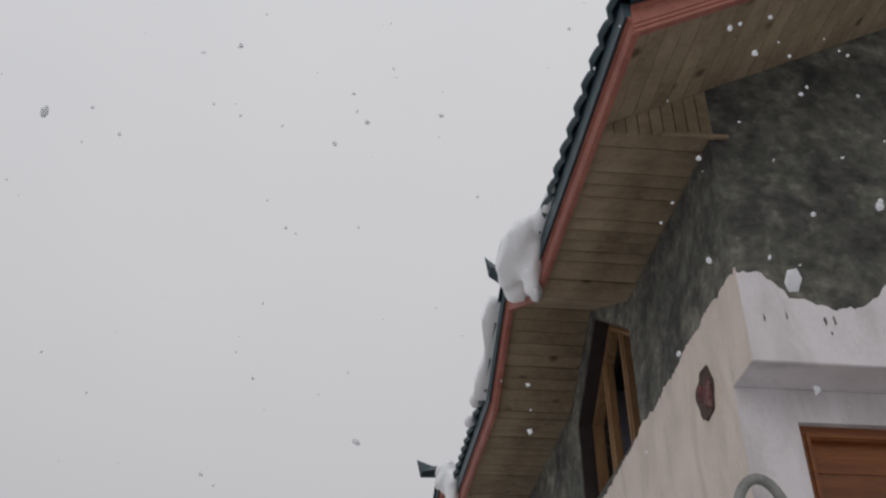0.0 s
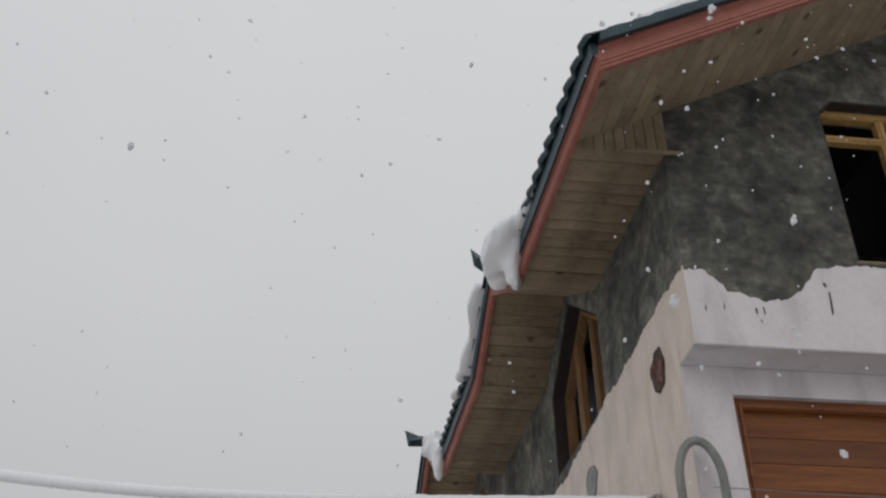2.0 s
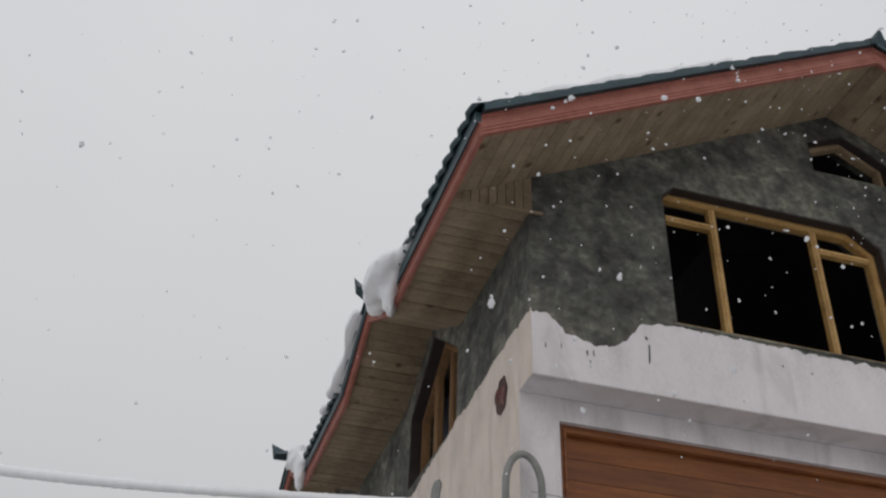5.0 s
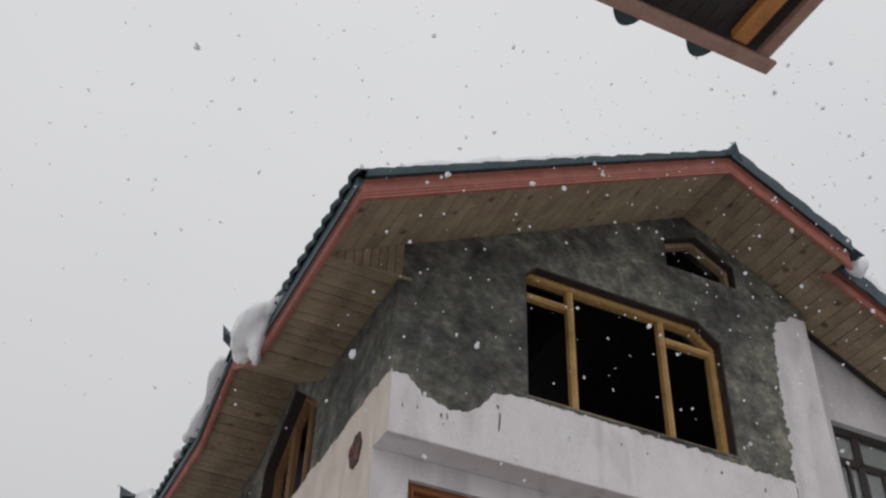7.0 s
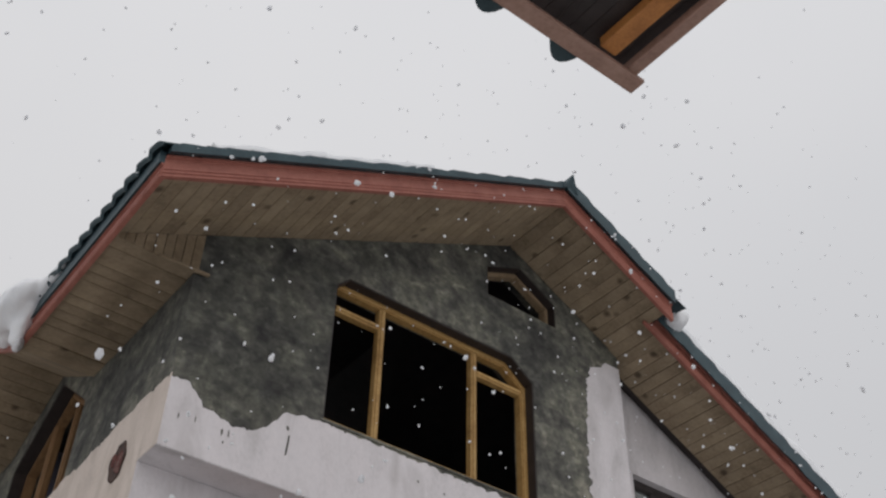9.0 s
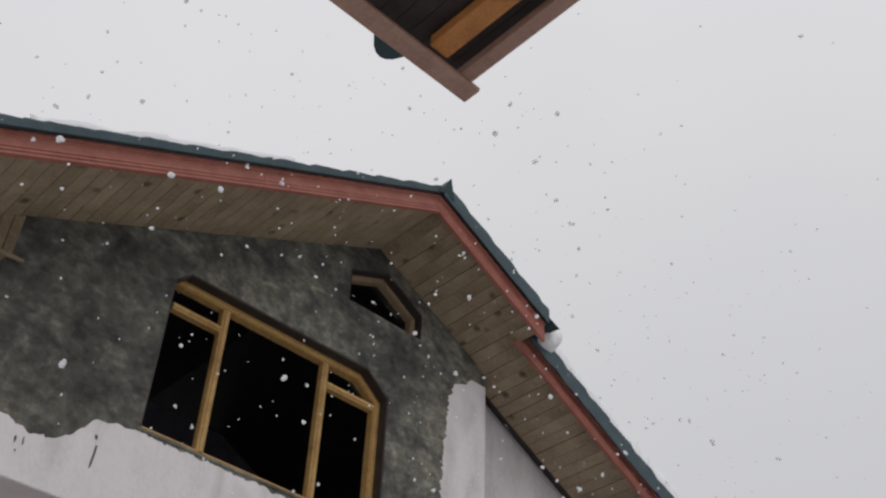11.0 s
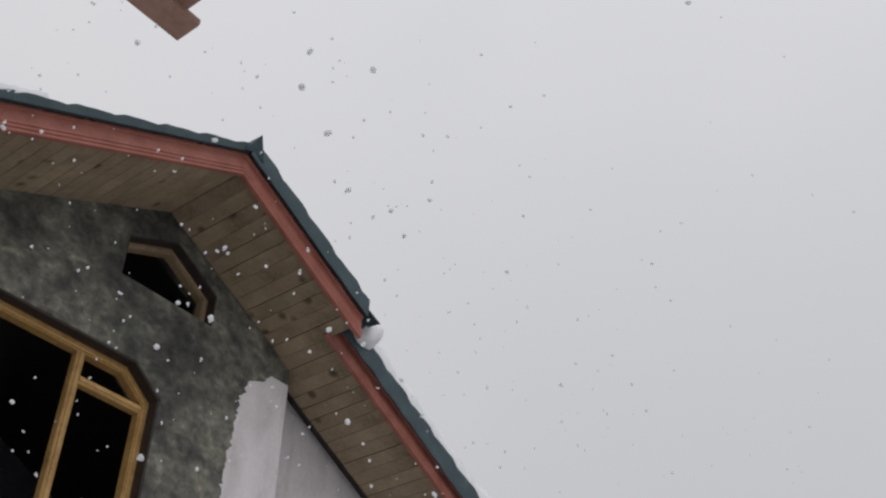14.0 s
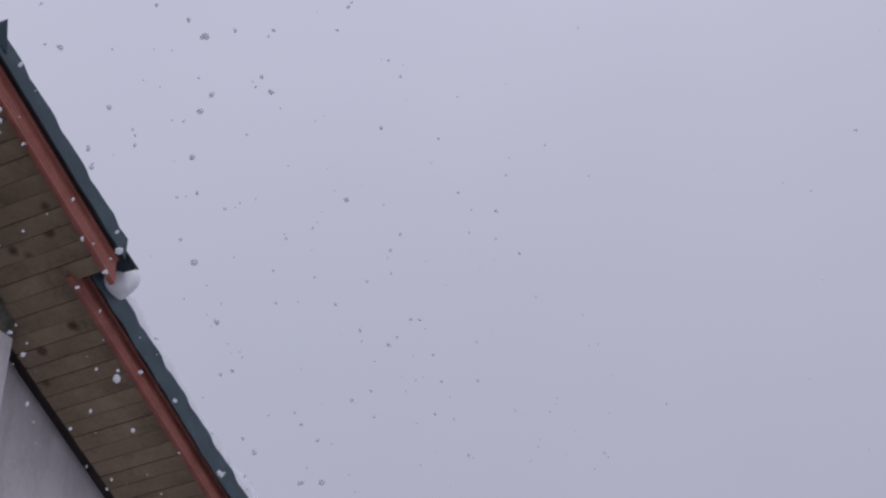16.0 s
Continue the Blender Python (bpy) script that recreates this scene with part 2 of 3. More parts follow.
def beam(bm, a, b, w, h, up=(0, 0, 1), edge=0.006):
    """A straight timber from a to b, w wide and h high, with eased edges."""
    a, b = Vector(a), Vector(b)
    d = (b - a).normalized()
    s = d.cross(Vector(up)).normalized()
    u = s.cross(d).normalized()
    e = min(edge, w * 0.3, h * 0.3)
    ring = [(-w / 2 + e, -h / 2), (w / 2 - e, -h / 2), (w / 2, -h / 2 + e), (w / 2, h / 2 - e), (w / 2 - e, h / 2), (-w / 2 + e, h / 2), (-w / 2, h / 2 - e), (-w / 2, -h / 2 + e)]
    prism(bm, [a + s * x + u * y for x, y in ring], b - a)


def tube(bm, points, radius, sides=10):
    rings = []
    for i, p in enumerate(points):
        p = Vector(p)
        d = (Vector(points[min(i + 1, len(points) - 1)]) - Vector(points[max(i - 1, 0)])).normalized()
        s = d.cross(Vector((0.13, 0.2, 1))).normalized()
        u = s.cross(d)
        r = radius(i) if callable(radius) else radius
        rings.append([bm.verts.new(p + (s * math.cos(k * math.tau / sides) + u * math.sin(k * math.tau / sides)) * r) for k in range(sides)])
    for a, b in zip(rings, rings[1:]):
        for k in range(sides):
            bm.faces.new((a[k], a[(k + 1) % sides], b[(k + 1) % sides], b[k]))
    bm.faces.new(rings[0][::-1])
    bm.faces.new(rings[-1])


def holed_wall(outline, holes, to3d, thick):
    """A wall from a flat outline with openings through it; to3d maps (u, z, depth) to a place."""
    bm = bmesh.new()
    edges = []
    for ring in [outline] + holes:
        vs = [bm.verts.new((u, v, 0)) for u, v in ring]
        edges += [bm.edges.new((vs[i], vs[(i + 1) % len(vs)])) for i in range(len(vs))]
    bmesh.ops.triangle_fill(bm, use_beauty=True, use_dissolve=False, edges=edges)
    flat = bm.faces[:]
    out = bmesh.ops.extrude_face_region(bm, geom=flat)
    for v in out["geom"]:
        if isinstance(v, bmesh.types.BMVert):
            v.co.z = thick
    for v in bm.verts:
        v.co = Vector(to3d(v.co.x, v.co.y, v.co.z))
    return bm


# ---- plan of the house, metres ----
AX, AZ, PITCH = 3.03, 9.235, 0.513          # the ridge and the underside of the gable fascia
EX, EZ = -0.65, 7.33                        # the side eave
FY, BY = -0.775, -0.535                     # front of the gable fascia; of the part set back beside it
BAYX, STEPX, ENDX = 4.40, 4.36, 9.5
LOWY, LOWZ = 0.27, 5.955                    # the wall under the projecting gable bay
G2, G3 = (1.75, 2.65, 3.55), (5.72, 7.0, 8.28)


def under(x):
    return AZ - PITCH * abs(x - AX)


def side_under(y):
    """Underside of the side roof's edge: level eaves with two cross gables."""
    for a, m, b in (G2, G3):
        if a < y < b:
            return EZ + PITCH * 1.02 * (m - a - abs(y - m))
    return EZ


# ---- walls ----
WIN = [(1.18, 6.615), (3.27, 6.615), (3.27, 7.79), (3.03, 7.975), (1.30, 7.975), (1.18, 7.86)]
SMALL = [(2.75, 8.55), (3.59, 8.55), (3.59, 8.82), (3.17, 9.065), (2.75, 8.88)]
gable = [(0, LOWZ), (BAYX, LOWZ), (BAYX, under(BAYX) + 0.12), (AX, AZ + 0.12), (0, under(0) + 0.12)]
wall_front = thing("wall_north", holed_wall(gable, [WIN, SMALL], lambda u, z, d: (u, d, z), LOWY), CEMENT, "bare grey cement gable wall with two window openings", "wall", kind="structure")
SIDE = [(1.80, 6.42), (3.36, 6.42), (3.36, 7.18), (2.58, 7.72), (1.80, 7.18)]
FAR = [(u + 4.42, z) for u, z in SIDE]
side_out = [(LOWY + 0.004, 0.2), (9.6, 0.2), (9.6, EZ + 0.1), (G3[2], EZ + 0.1), (G3[1], side_under(G3[1]) + 0.1), (G3[0], EZ + 0.1), (G2[2], EZ + 0.1), (G2[1], side_under(G2[1]) + 0.1), (G2[0], EZ + 0.1), (LOWY + 0.004, EZ + 0.1)]
wall_side = thing("wall_west", holed_wall(side_out, [SIDE, FAR], lambda u, z, d: (d, u, z), 0.25), CEMENT, "cement side wall below the boarded eaves", "wall", kind="structure")
LOW = [(0.30, 4.2), (3.4, 4.2), (3.4, 5.77), (0.30, 5.77)]
wall_low = thing("wall_lower", holed_wall([(0.256, 0.2), (ENDX, 0.2), (ENDX, LOWZ - 0.004), (0.256, LOWZ - 0.004)], [LOW], lambda u, z, d: (u, LOWY + 0.004 + d, z), 0.25), WHITE, "white painted lower wall under the projecting bay", "wall", kind="structure")
WING = [(4.76, 6.25), (6.5, 6.25), (6.5, 7.55), (4.76, 7.55)]
wall_wing = thing("wall_wing", holed_wall([(BAYX - 0.3, LOWZ), (ENDX, LOWZ), (ENDX, under(ENDX) + 0.12), (BAYX - 0.3, under(BAYX - 0.3) + 0.12)], [WING], lambda u, z, d: (u, LOWY + 0.004 + d, z), 0.25), WHITE, "white painted wall set back beside the gable bay", "wall", kind="structure")
bm = bmesh.new()
box(bm, ENDX, ENDX + 0.25, LOWY + 0.01, 9.6, 0.2, 7.0)
box(bm, 0.26, ENDX, 9.35, 9.6, 0.2, 7.2)
thing("wall_back", bm, CEMENT, "plain walls closing the far sides", "wall", kind="structure")
bm = bmesh.new()
box(bm, 0.26, ENDX, 0.55, 9.3, LOWZ - 0.2, LOWZ + 0.05)
thing("floor_upper", bm, ROOM_SHADE, "concrete floor of the unfinished attic room, darkened for its shade", "floor", kind="structure")
# back wall added so the room behind the window stays dark
bm = bmesh.new()
box(bm, 0.27, BAYX + 1, 3.4, 3.5, LOWZ + 0.06, 9.0)
thing("wall_room", bm, ROOM_SHADE, "added back wall of the unfinished room, darkened for its shade", "wall", kind="structure")


def ragged(outline_fn, u0, u1, step, to3d, seed, rough=0.035):
    """A skin of paint 4 mm thick: strips from low(u) to a ragged high(u)."""
    bm = bmesh.new()
    n = int((u1 - u0) / step)
    rows = []
    for i in range(n + 1):
        u = u0 + (u1 - u0) * i / n
        lo, hi = outline_fn(u)
        hi += rough * (noise.noise((u * 3.1, seed, 0)) + 0.7 * noise.noise((u * 13, seed, 3)) + 0.5 * noise.noise((u * 41, seed, 7)))
        rows.append([bm.verts.new(to3d(u, v, d)) for v, d in ((lo, 0), (hi, 0), (hi, 0.004), (lo, 0.004))])
    for a, b in zip(rows, rows[1:]):
        for k in range(4):
            bm.faces.new((a[k], b[k], b[(k + 1) % 4], a[(k + 1) % 4]))
    bm.faces.new(rows[0])
    bm.faces.new(rows[-1][::-1])
    return bm


def along(points):
    def f(u):
        for (a, va), (b, vb) in zip(points, points[1:]):
            if u <= b:
                return va + (vb - va) * (u - a) / (b - a)
        return points[-1][1]
    return f


front_edge = along([(0, 6.47), (0.12, 6.46), (0.26, 6.33), (0.45, 6.30), (0.62, 6.29), (0.75, 6.36), (0.86, 6.50), (0.98, 6.56), (1.2, 6.575), (3.0, 6.555), (3.4, 6.52), (4.4, 6.50)])
part("paint_coat", ragged(lambda u: (LOWZ + 0.002, min(front_edge(u), 6.585)), -0.004, 3.86, 0.02, lambda u, z, d: (u, -0.0015 - d, z), 1.0), WHITE, wall_front, "white paint coat with a ragged upper edge")
strip_edge = along([(5.9, 3.87), (6.63, 3.87), (7.0, 3.89), (7.45, 3.90), (8.0, 3.94), (8.22, 3.97), (8.30, 4.02), (8.36, 4.16), (8.45, 4.22)])
part("paint_coat", ragged(lambda z: (-BAYX - 0.003, -strip_edge(z)), LOWZ + 0.002, 8.43, 0.02, lambda z, u, d: (-u, -0.0015 - d, z), 5.0, 0.06), WHITE, wall_front, "white paint strip with a ragged edge")
side_edge = along([(0, 6.50), (0.4, 6.50), (1.0, 6.46), (1.8, 6.42), (2.6, 6.36), (3.4, 6.30), (9.5, 6.2)])
part("paint_coat", ragged(lambda u: (0.21, side_edge(u)), LOWY + 0.006, 9.55, 0.02, lambda u, z, d: (-0.0015 - d, u, z), 9.0, 0.04), CREAM, wall_side, "cream paint coat with a ragged upper edge")
part("paint_coat", ragged(lambda u: (LOWZ + 0.002, side_edge(u)), -0.005, LOWY + 0.006, 0.02, lambda u, z, d: (-0.0015 - d, u, z), 9.0, 0.04), CREAM, wall_front, "cream paint on the corner return")

bm = bmesh.new()
box(bm, -0.004, BAYX, -0.004, LOWY, LOWZ - 0.0045, LOWZ - 0.0005)
part("paint_coat", bm, WHITE, wall_front, "white painted underside of the bay")
bm = bmesh.new()
box(bm, -0.005, 0.256, LOWY - 0.001, LOWY + 0.003, 0.21, LOWZ - 0.006)
part("paint_coat", bm, WHITE, wall_side, "white painted corner")

# ---- roof ----
roof = empty("roof", "green tile-profile metal roof with salmon fascia boards", "roof", kind="structure")


def tooth(u):
    """One lip of the pressed sheet: a slow rise and a quick fall."""
    f = u - math.floor(u)
    return (f / 0.8) ** 0.5 if f < 0.8 else (1 - f) / 0.2


def sheet(p, along_v, down_v, length, run, pitch=0.19, course=0.35, amp=0.042, drop=0.022, thick=0.012):
    """Pressed metal roofing from the upper corner p: waves across, a lip at every course."""
    a, d = Vector(along_v).normalized(), Vector(down_v).normalized()
    n = a.cross(d).normalized()
    if n.z < 0:
        n = -n
    bm = bmesh.new()
    cols = max(5, int(length / pitch * 10))
    levels = []
    s = 0.0
    while s < run - 1e-6:
        e = min(s + course, run)
        levels += [(s, drop * 0), (e, drop)]
        s = e
    for side in (0, 1):
        rows = []
        for s, h in levels:
            rows.append([bm.verts.new(Vector(p) + a * (length * i / cols) + d * s + n * (amp * tooth(length * i / cols / pitch) + h - side * thick)) for i in range(cols + 1)])
        if side == 0:
            top = rows
        for r, q in zip(rows, rows[1:]):
            for i in range(cols):
                bm.faces.new((r[i], r[i + 1], q[i + 1], q[i]))
        if side == 1:
            for i in range(cols):
                bm.faces.new((top[-1][i], top[-1][i + 1], rows[-1][i + 1], rows[-1][i]))
            for r, q, u, v in zip(top, top[1:], rows, rows[1:]):
                bm.faces.new((r[0], q[0], v[0], u[0]))
                bm.faces.new((r[-1], q[-1], v[-1], u[-1]))
    return bm


FH = 0.19                                   # fascia height
TOP = FH + 0.035
K = math.hypot(1, PITCH)
# main slopes, ridge along y
SPANS = ((FY, G2[0], EX), (G2[0], G2[2], EX + 0.95), (G2[2], G3[0], EX), (G3[0], G3[2], EX + 1.3), (G3[2], 10.2, EX))
for y0, y1, x0 in SPANS:
    eave_x = x0 - 0.07
    y0 = y0 - 0.07 if y0 == FY else y0
    part("roof_sheet", sheet((AX, y0, AZ + TOP), (0, 1, 0), (-1, 0, -PITCH), y1 - y0, (AX - eave_x) * K), SHEET, roof)
part("roof_sheet", sheet((AX, FY - 0.07, AZ + TOP), (0, 1, 0), (1, 0, -PITCH), 11.0, (STEPX - AX + 0.13) * K), SHEET, roof)
part("roof_sheet", sheet((STEPX - 0.4, BY - 0.07, under(STEPX - 0.4) + TOP - 0.01), (0, 1, 0), (1, 0, -PITCH), 10.5, (ENDX + 0.6 - STEPX + 0.4) * K), SHEET, roof)
# cross gables, ridge along x
for a, m, b in (G2, G3):
    h = side_under(m) + TOP - 0.004
    part("roof_sheet", sheet((EX - 0.07, m, h), (1, 0, 0), (0, -1, -PITCH), 2.2, (m - a) * K), SHEET, roof)
    part("roof_sheet", sheet((EX - 0.07, m, h), (1, 0, 0), (0, 1, -PITCH), 2.2, (b - m) * K), SHEET, roof)


def fascia(a, b, out, parent=roof, height=FH, rise=0.0, lap=0.005):
    """A fascia board from a to b (its lower outer edge), with three beads along its lower half."""
    a, b, o = Vector(a), Vector(b), Vector(out).normalized()
    bm = bmesh.new()
    z = Vector((0, 0, 1))
    q = height / FH
    prof = [(0, 0), (0.012, 0.004), (0.012, 0.022), (0.004, 0.028), (0.014, 0.036), (0.014, 0.052), (0.005, 0.058), (0.014, 0.066), (0.014, 0.082), (0.004, 0.09), (0.004, 0.165), (0.02, 0.172), (0.02, FH), (-0.025, FH), (-0.025, 0)]
    ra = [bm.verts.new(a + o * x + z * y * q) for x, y in prof]
    rb = [bm.verts.new(b + o * x + z * y * q) for x, y in prof]
    for i in range(len(prof)):
        j = (i + 1) % len(prof)
        bm.faces.new((ra[i], ra[j], rb[j], rb[i]))
    bm.faces.new(ra)
    bm.faces.new(rb[::-1])
    if height < FH:
        bm2 = bmesh.new()
        prism(bm2, [a + o * 0.03 + z * (height - 0.012), a + o * 0.04 + z * (height - 0.012), a + o * 0.045 + z * (FH + 0.03), a + o * 0.0 + z * (FH + 0.03), a + z * height, a + o * 0.03 + z * height], b - a)
        part("drip_flashing", bm2, SHEET, parent, "dark green folded drip flashing")
    else:
        bm2 = bmesh.new()
        run = (b - a).length
        n = max(4, int(run / 0.035))
        rings = []
        for i in range(n + 1):
            p = a.lerp(b, i / n)
            t = height + rise + 0.048 + (0.024 + 0.25 * rise) * tooth(run * i / n / 0.35 if b.z < a.z else 1 - run * i / n / 0.35) + 0.006 * noise.noise((i * 0.4, run, 0))
            w = lap * (1 + 0.35 * noise.noise((i * 0.23, run, 4)))
            rings.append([bm2.verts.new(p + o * x + z * y) for x, y in ((0.062, height - w), (0.070, height - w), (0.075, t), (0.02, t + 0.003), (0.02, height + 0.004))])
        for r0, r1 in zip(rings, rings[1:]):
            for k in range(5):
                bm2.faces.new((r0[k], r0[(k + 1) % 5], r1[(k + 1) % 5], r1[k]))
        bm2.faces.new(rings[0])
        bm2.faces.new(rings[-1][::-1])
        part("verge_flashing", bm2, SHEET, parent, "dark green folded verge flashing")
    return part("fascia_board", bm, SALMON, parent)


fascia((EX, FY, EZ + 0.0), (1.3, FY, under(1.3)), (0, -1, 0))
fascia((1.302, FY, under(1.302)), (AX, FY, AZ), (0, -1, 0))
fascia((AX, FY, AZ), (STEPX, FY, under(STEPX)), (0, -1, 0), rise=0.055, lap=0.03)
fascia((STEPX - 0.12, BY, under(STEPX - 0.12)), (ENDX + 0.5, BY, under(ENDX + 0.5)), (0, -1, 0), rise=0.05, lap=0.07)
SIDE_H = 0.125
fascia((EX, FY, EZ), (EX, G2[0], EZ), (-1, 0, 0), roof, SIDE_H)
for a, m, b in (G2, G3):
    fascia((EX, a, EZ), (EX, m, side_under(m)), (-1, 0, 0), roof, SIDE_H)
    fascia((EX, m, side_under(m)), (EX, b, EZ), (-1, 0, 0), roof, SIDE_H)
fascia((EX, G2[2], EZ), (EX, G3[0], EZ), (-1, 0, 0), roof, SIDE_H)
fascia((EX, G3[2], EZ), (EX, 9.7, EZ), (-1, 0, 0), roof, SIDE_H)


def finial(at, out, f=1.0, lift=0.0):
    """The upswept end of a folded metal ridge cap."""
    o = Vector(out).normalized()
    s = Vector((-o.y, o.x, 0))
    bm = bmesh.new()
    p = Vector(at)
    z = Vector((0, 0, 1))
    back = [p - o * 0.45 + s * x + z * y for x, y in ((-0.11, -0.02), (0, 0.045), (0.11, -0.02), (0, 0.0))]
    mid = [p - o * 0.10 + s * (x * f) + z * (y * f + 0.5 * lift) for x, y in ((-0.12, -0.035), (0, 0.06), (0.12, -0.035), (0, 0.0))]
    tip = [p + o * (x0 * f) + s * (x * f) + z * (y * f + lift) for x0, x, y in ((0.02, -0.09, -0.05), (0.07, 0, 0.125), (0.02, 0.09, -0.05), (0.01, 0, -0.01))]
    rings = [[bm.verts.new(v) for v in r] for r in (back, mid, tip)]
    for a, b in zip(rings, rings[1:]):
        for k in range(4):
            bm.faces.new((a[k], a[(k + 1) % 4], b[(k + 1) % 4], b[k]))
    bm.faces.new(rings[0][::-1])
    bm.faces.new(rings[-1])
    return part("ridge_cap", bm, SHEET, roof, "upswept dark green ridge cap")


finial((AX + 0.02, FY - 0.06, AZ + TOP - 0.02), (0, -1, 0))
for a, m, b in (G2, G3):
    far = m > G2[1]
    finial((EX - (0.22 if far else 0.13), m, side_under(m) + TOP + (0.05 if far else 0)), (-1, 0, 0), 1.0 if far else 0.8, 0 if far else 0.16)

def ridge(a, b):
    bm = bmesh.new()
    a, b = Vector(a), Vector(b)
    s = (b - a).normalized().cross(Vector((0, 0, 1)))
    prism(bm, [a + s * x + Vector((0, 0, z)) for x, z in ((-0.14, -0.045), (0, 0.035), (0.14, -0.045), (0.14, -0.055), (0, 0.02), (-0.14, -0.055))], b - a)
    part("ridge_cap", bm, SHEET, roof)


ridge((AX, FY + 0.3, AZ + TOP + 0.03), (AX, 10.2, AZ + TOP + 0.03))
for a, m, b in (G2, G3):
    ridge((EX + 0.35, m, side_under(m) + TOP + 0.02), (EX + 1.2, m, side_under(m) + TOP + 0.02))

# ---- boarded soffits: every board a piece of its own ----
soffit = empty("soffit", "weathered brown boards lining the eaves", "soffit", kind="structure")
BW, BT = 0.118, 0.02


def board_mesh(a, b, width_v, w=BW - 0.004):
    """A board from a to b, its width along width_v, with a tongue that backs the joint."""
    a, b, wv = Vector(a), Vector(b), Vector(width_v).normalized()
    n = (b - a).normalized().cross(wv).normalized()
    if n.z < 0:
        n = -n
    e = 0.003
    bm = bmesh.new()
    prism(bm, [a + wv * x + n * y for x, y in ((e, 0), (w - e, 0), (w, e), (w, 0.006), (w + 0.0028, 0.006), (w + 0.0028, 0.012), (w, 0.012), (w, BT), (0, BT), (0, e))], b - a)
    me = finish("board", bm, SOFFIT)
    return me


def lay(me, offsets):
    for o in offsets:
        ob = new("board", me)
        ob.parent = soffit
        ob.location = Vector(o) + Vector((0, 0, random.uniform(-0.0025, 0.0025)))


dl, dr = Vector((-1, 0, -PITCH)).normalized(), Vector((1, 0, -PITCH)).normalized()
UP = 0.03
n_l = round((AX - EX) * K / BW)
w_l = ((AX - EX - 0.005) * K) / n_l
lay(board_mesh((AX, FY + 0.012, AZ + UP), (AX, -0.012, AZ + UP), dl, w_l - 0.003), [dl * (w_l * i) for i in range(n_l)])
n_r = int((STEPX - AX) * K / BW)
lay(board_mesh((AX, FY + 0.012, AZ + UP), (AX, -0.012, AZ + UP), dr), [dr * (BW * i) for i in range(n_r)])
n_w = int((ENDX + 0.5 - AX) * K / BW)
lay(board_mesh((AX, BY + 0.012, AZ + UP), (AX, LOWY - 0.13, AZ + UP), dr), [dr * (BW * i) for i in range(n_r, n_w)])
def level_soffit(y0, y1):
    n = round((y1 - y0) / BW)
    w = (y1 - y0) / n
    lay(board_mesh((EX + 0.01, 0, EZ + UP), (-0.004, 0, EZ + UP), (0, 1, 0), w - 0.004), [(0, y0 + w * i + random.uniform(-0.001, 0.001), random.uniform(-0.003, 0.003)) for i in range(n)])


level_soffit(0.0, G2[0])
level_soffit(G2[2], G3[0])
level_soffit(G3[2], 9.6)
for a, m, b in (G2, G3):
    for sign in (-1, 1):
        d = Vector((0, sign, -PITCH)).normalized()
        n = round((m - a) * K / BW)
        w = (m - a) * K / n
        lay(board_mesh((EX + 0.01, m, side_under(m) + UP), (-0.004, m, side_under(m) + UP), d, w - 0.004), [d * (w * i) for i in range(n)])
# the triangle of short upright boards that closes the boxed eave on the gable side
for i in range(9):
    x = -0.62 + 0.072 * i
    bm = bmesh.new()
    prism(bm, [(x, -0.012, EZ + UP), (x + 0.066, -0.012, EZ + UP), (x + 0.066, -0.012, under(x + 0.066) + UP), (x, -0.012, under(x) + UP)], (0, 0.012, 0))
    ob = new("short_board", finish("short_board", bm, SOFFIT))
    ob.parent = soffit
bm = bmesh.new()
beam(bm, (-0.30, -0.03, EZ + UP - 0.012), (0.10, -0.03, EZ + UP + 0.004), 0.03, 0.025)
part("batten_end", bm, SOFFIT, soffit)
# roof deck above the boards keeps daylight out
deck = bmesh.new()
for y0, y1, x0 in SPANS:
    y0, x0 = (y0 + 0.035 if y0 == FY else y0), x0 + 0.03
    prism(deck, [(x0, y0, under(x0) + 0.12), (AX, y0, AZ + 0.12), (AX, y0, AZ + 0.15), (x0, y0, under(x0) + 0.15)], (0, y1 - y0, 0))
prism(deck, [(AX, FY + 0.035, AZ + 0.12), (STEPX, FY + 0.035, under(STEPX) + 0.12), (STEPX, FY + 0.035, under(STEPX) + 0.15), (AX, FY + 0.035, AZ + 0.15)], (0, 10.4, 0))
prism(deck, [(STEPX, BY + 0.035, under(STEPX) + 0.12), (ENDX + 0.5, BY + 0.035, under(ENDX + 0.5) + 0.12), (ENDX + 0.5, BY + 0.035, under(ENDX + 0.5) + 0.15), (STEPX, BY + 0.035, under(STEPX) + 0.15)], (0, 10.2, 0))
for a, m, b in (G2, G3):
    h = side_under(m) + 0.12
    prism(deck, [(EX + 0.03, a, EZ + 0.12), (EX + 0.03, m, h), (EX + 0.03, m, h + 0.03), (EX + 0.03, a, EZ + 0.15)], (2.0, 0, 0))
    prism(deck, [(EX + 0.03, m, h), (EX + 0.03, b, EZ + 0.12), (EX + 0.03, b, EZ + 0.15), (EX + 0.03, m, h + 0.03)], (2.0, 0, 0))
part("roof_deck", deck, DARKWOOD, roof)

# ---- ground ----
bm = bmesh.new()
bmesh.ops.create_grid(bm, x_segments=60, y_segments=60, size=600)
for v in bm.verts:
    v.co.z = 0.2 + 0.12 * noise.noise(v.co * 0.02)
thing("ground", bm, SLUSH, "trodden slushy snow on the ground", "ground", kind="structure")

# unseen slab, added so less light bounces up near the walls
bm = bmesh.new()
outline = [(-2.6, 11), (-2.6, -1.3), (11, -1.3), (11, 11)]
prism(bm, [(x + 0.1 * math.sin(x * 3), y, 0.30) for x, y in outline], (0, 0, 0.06))
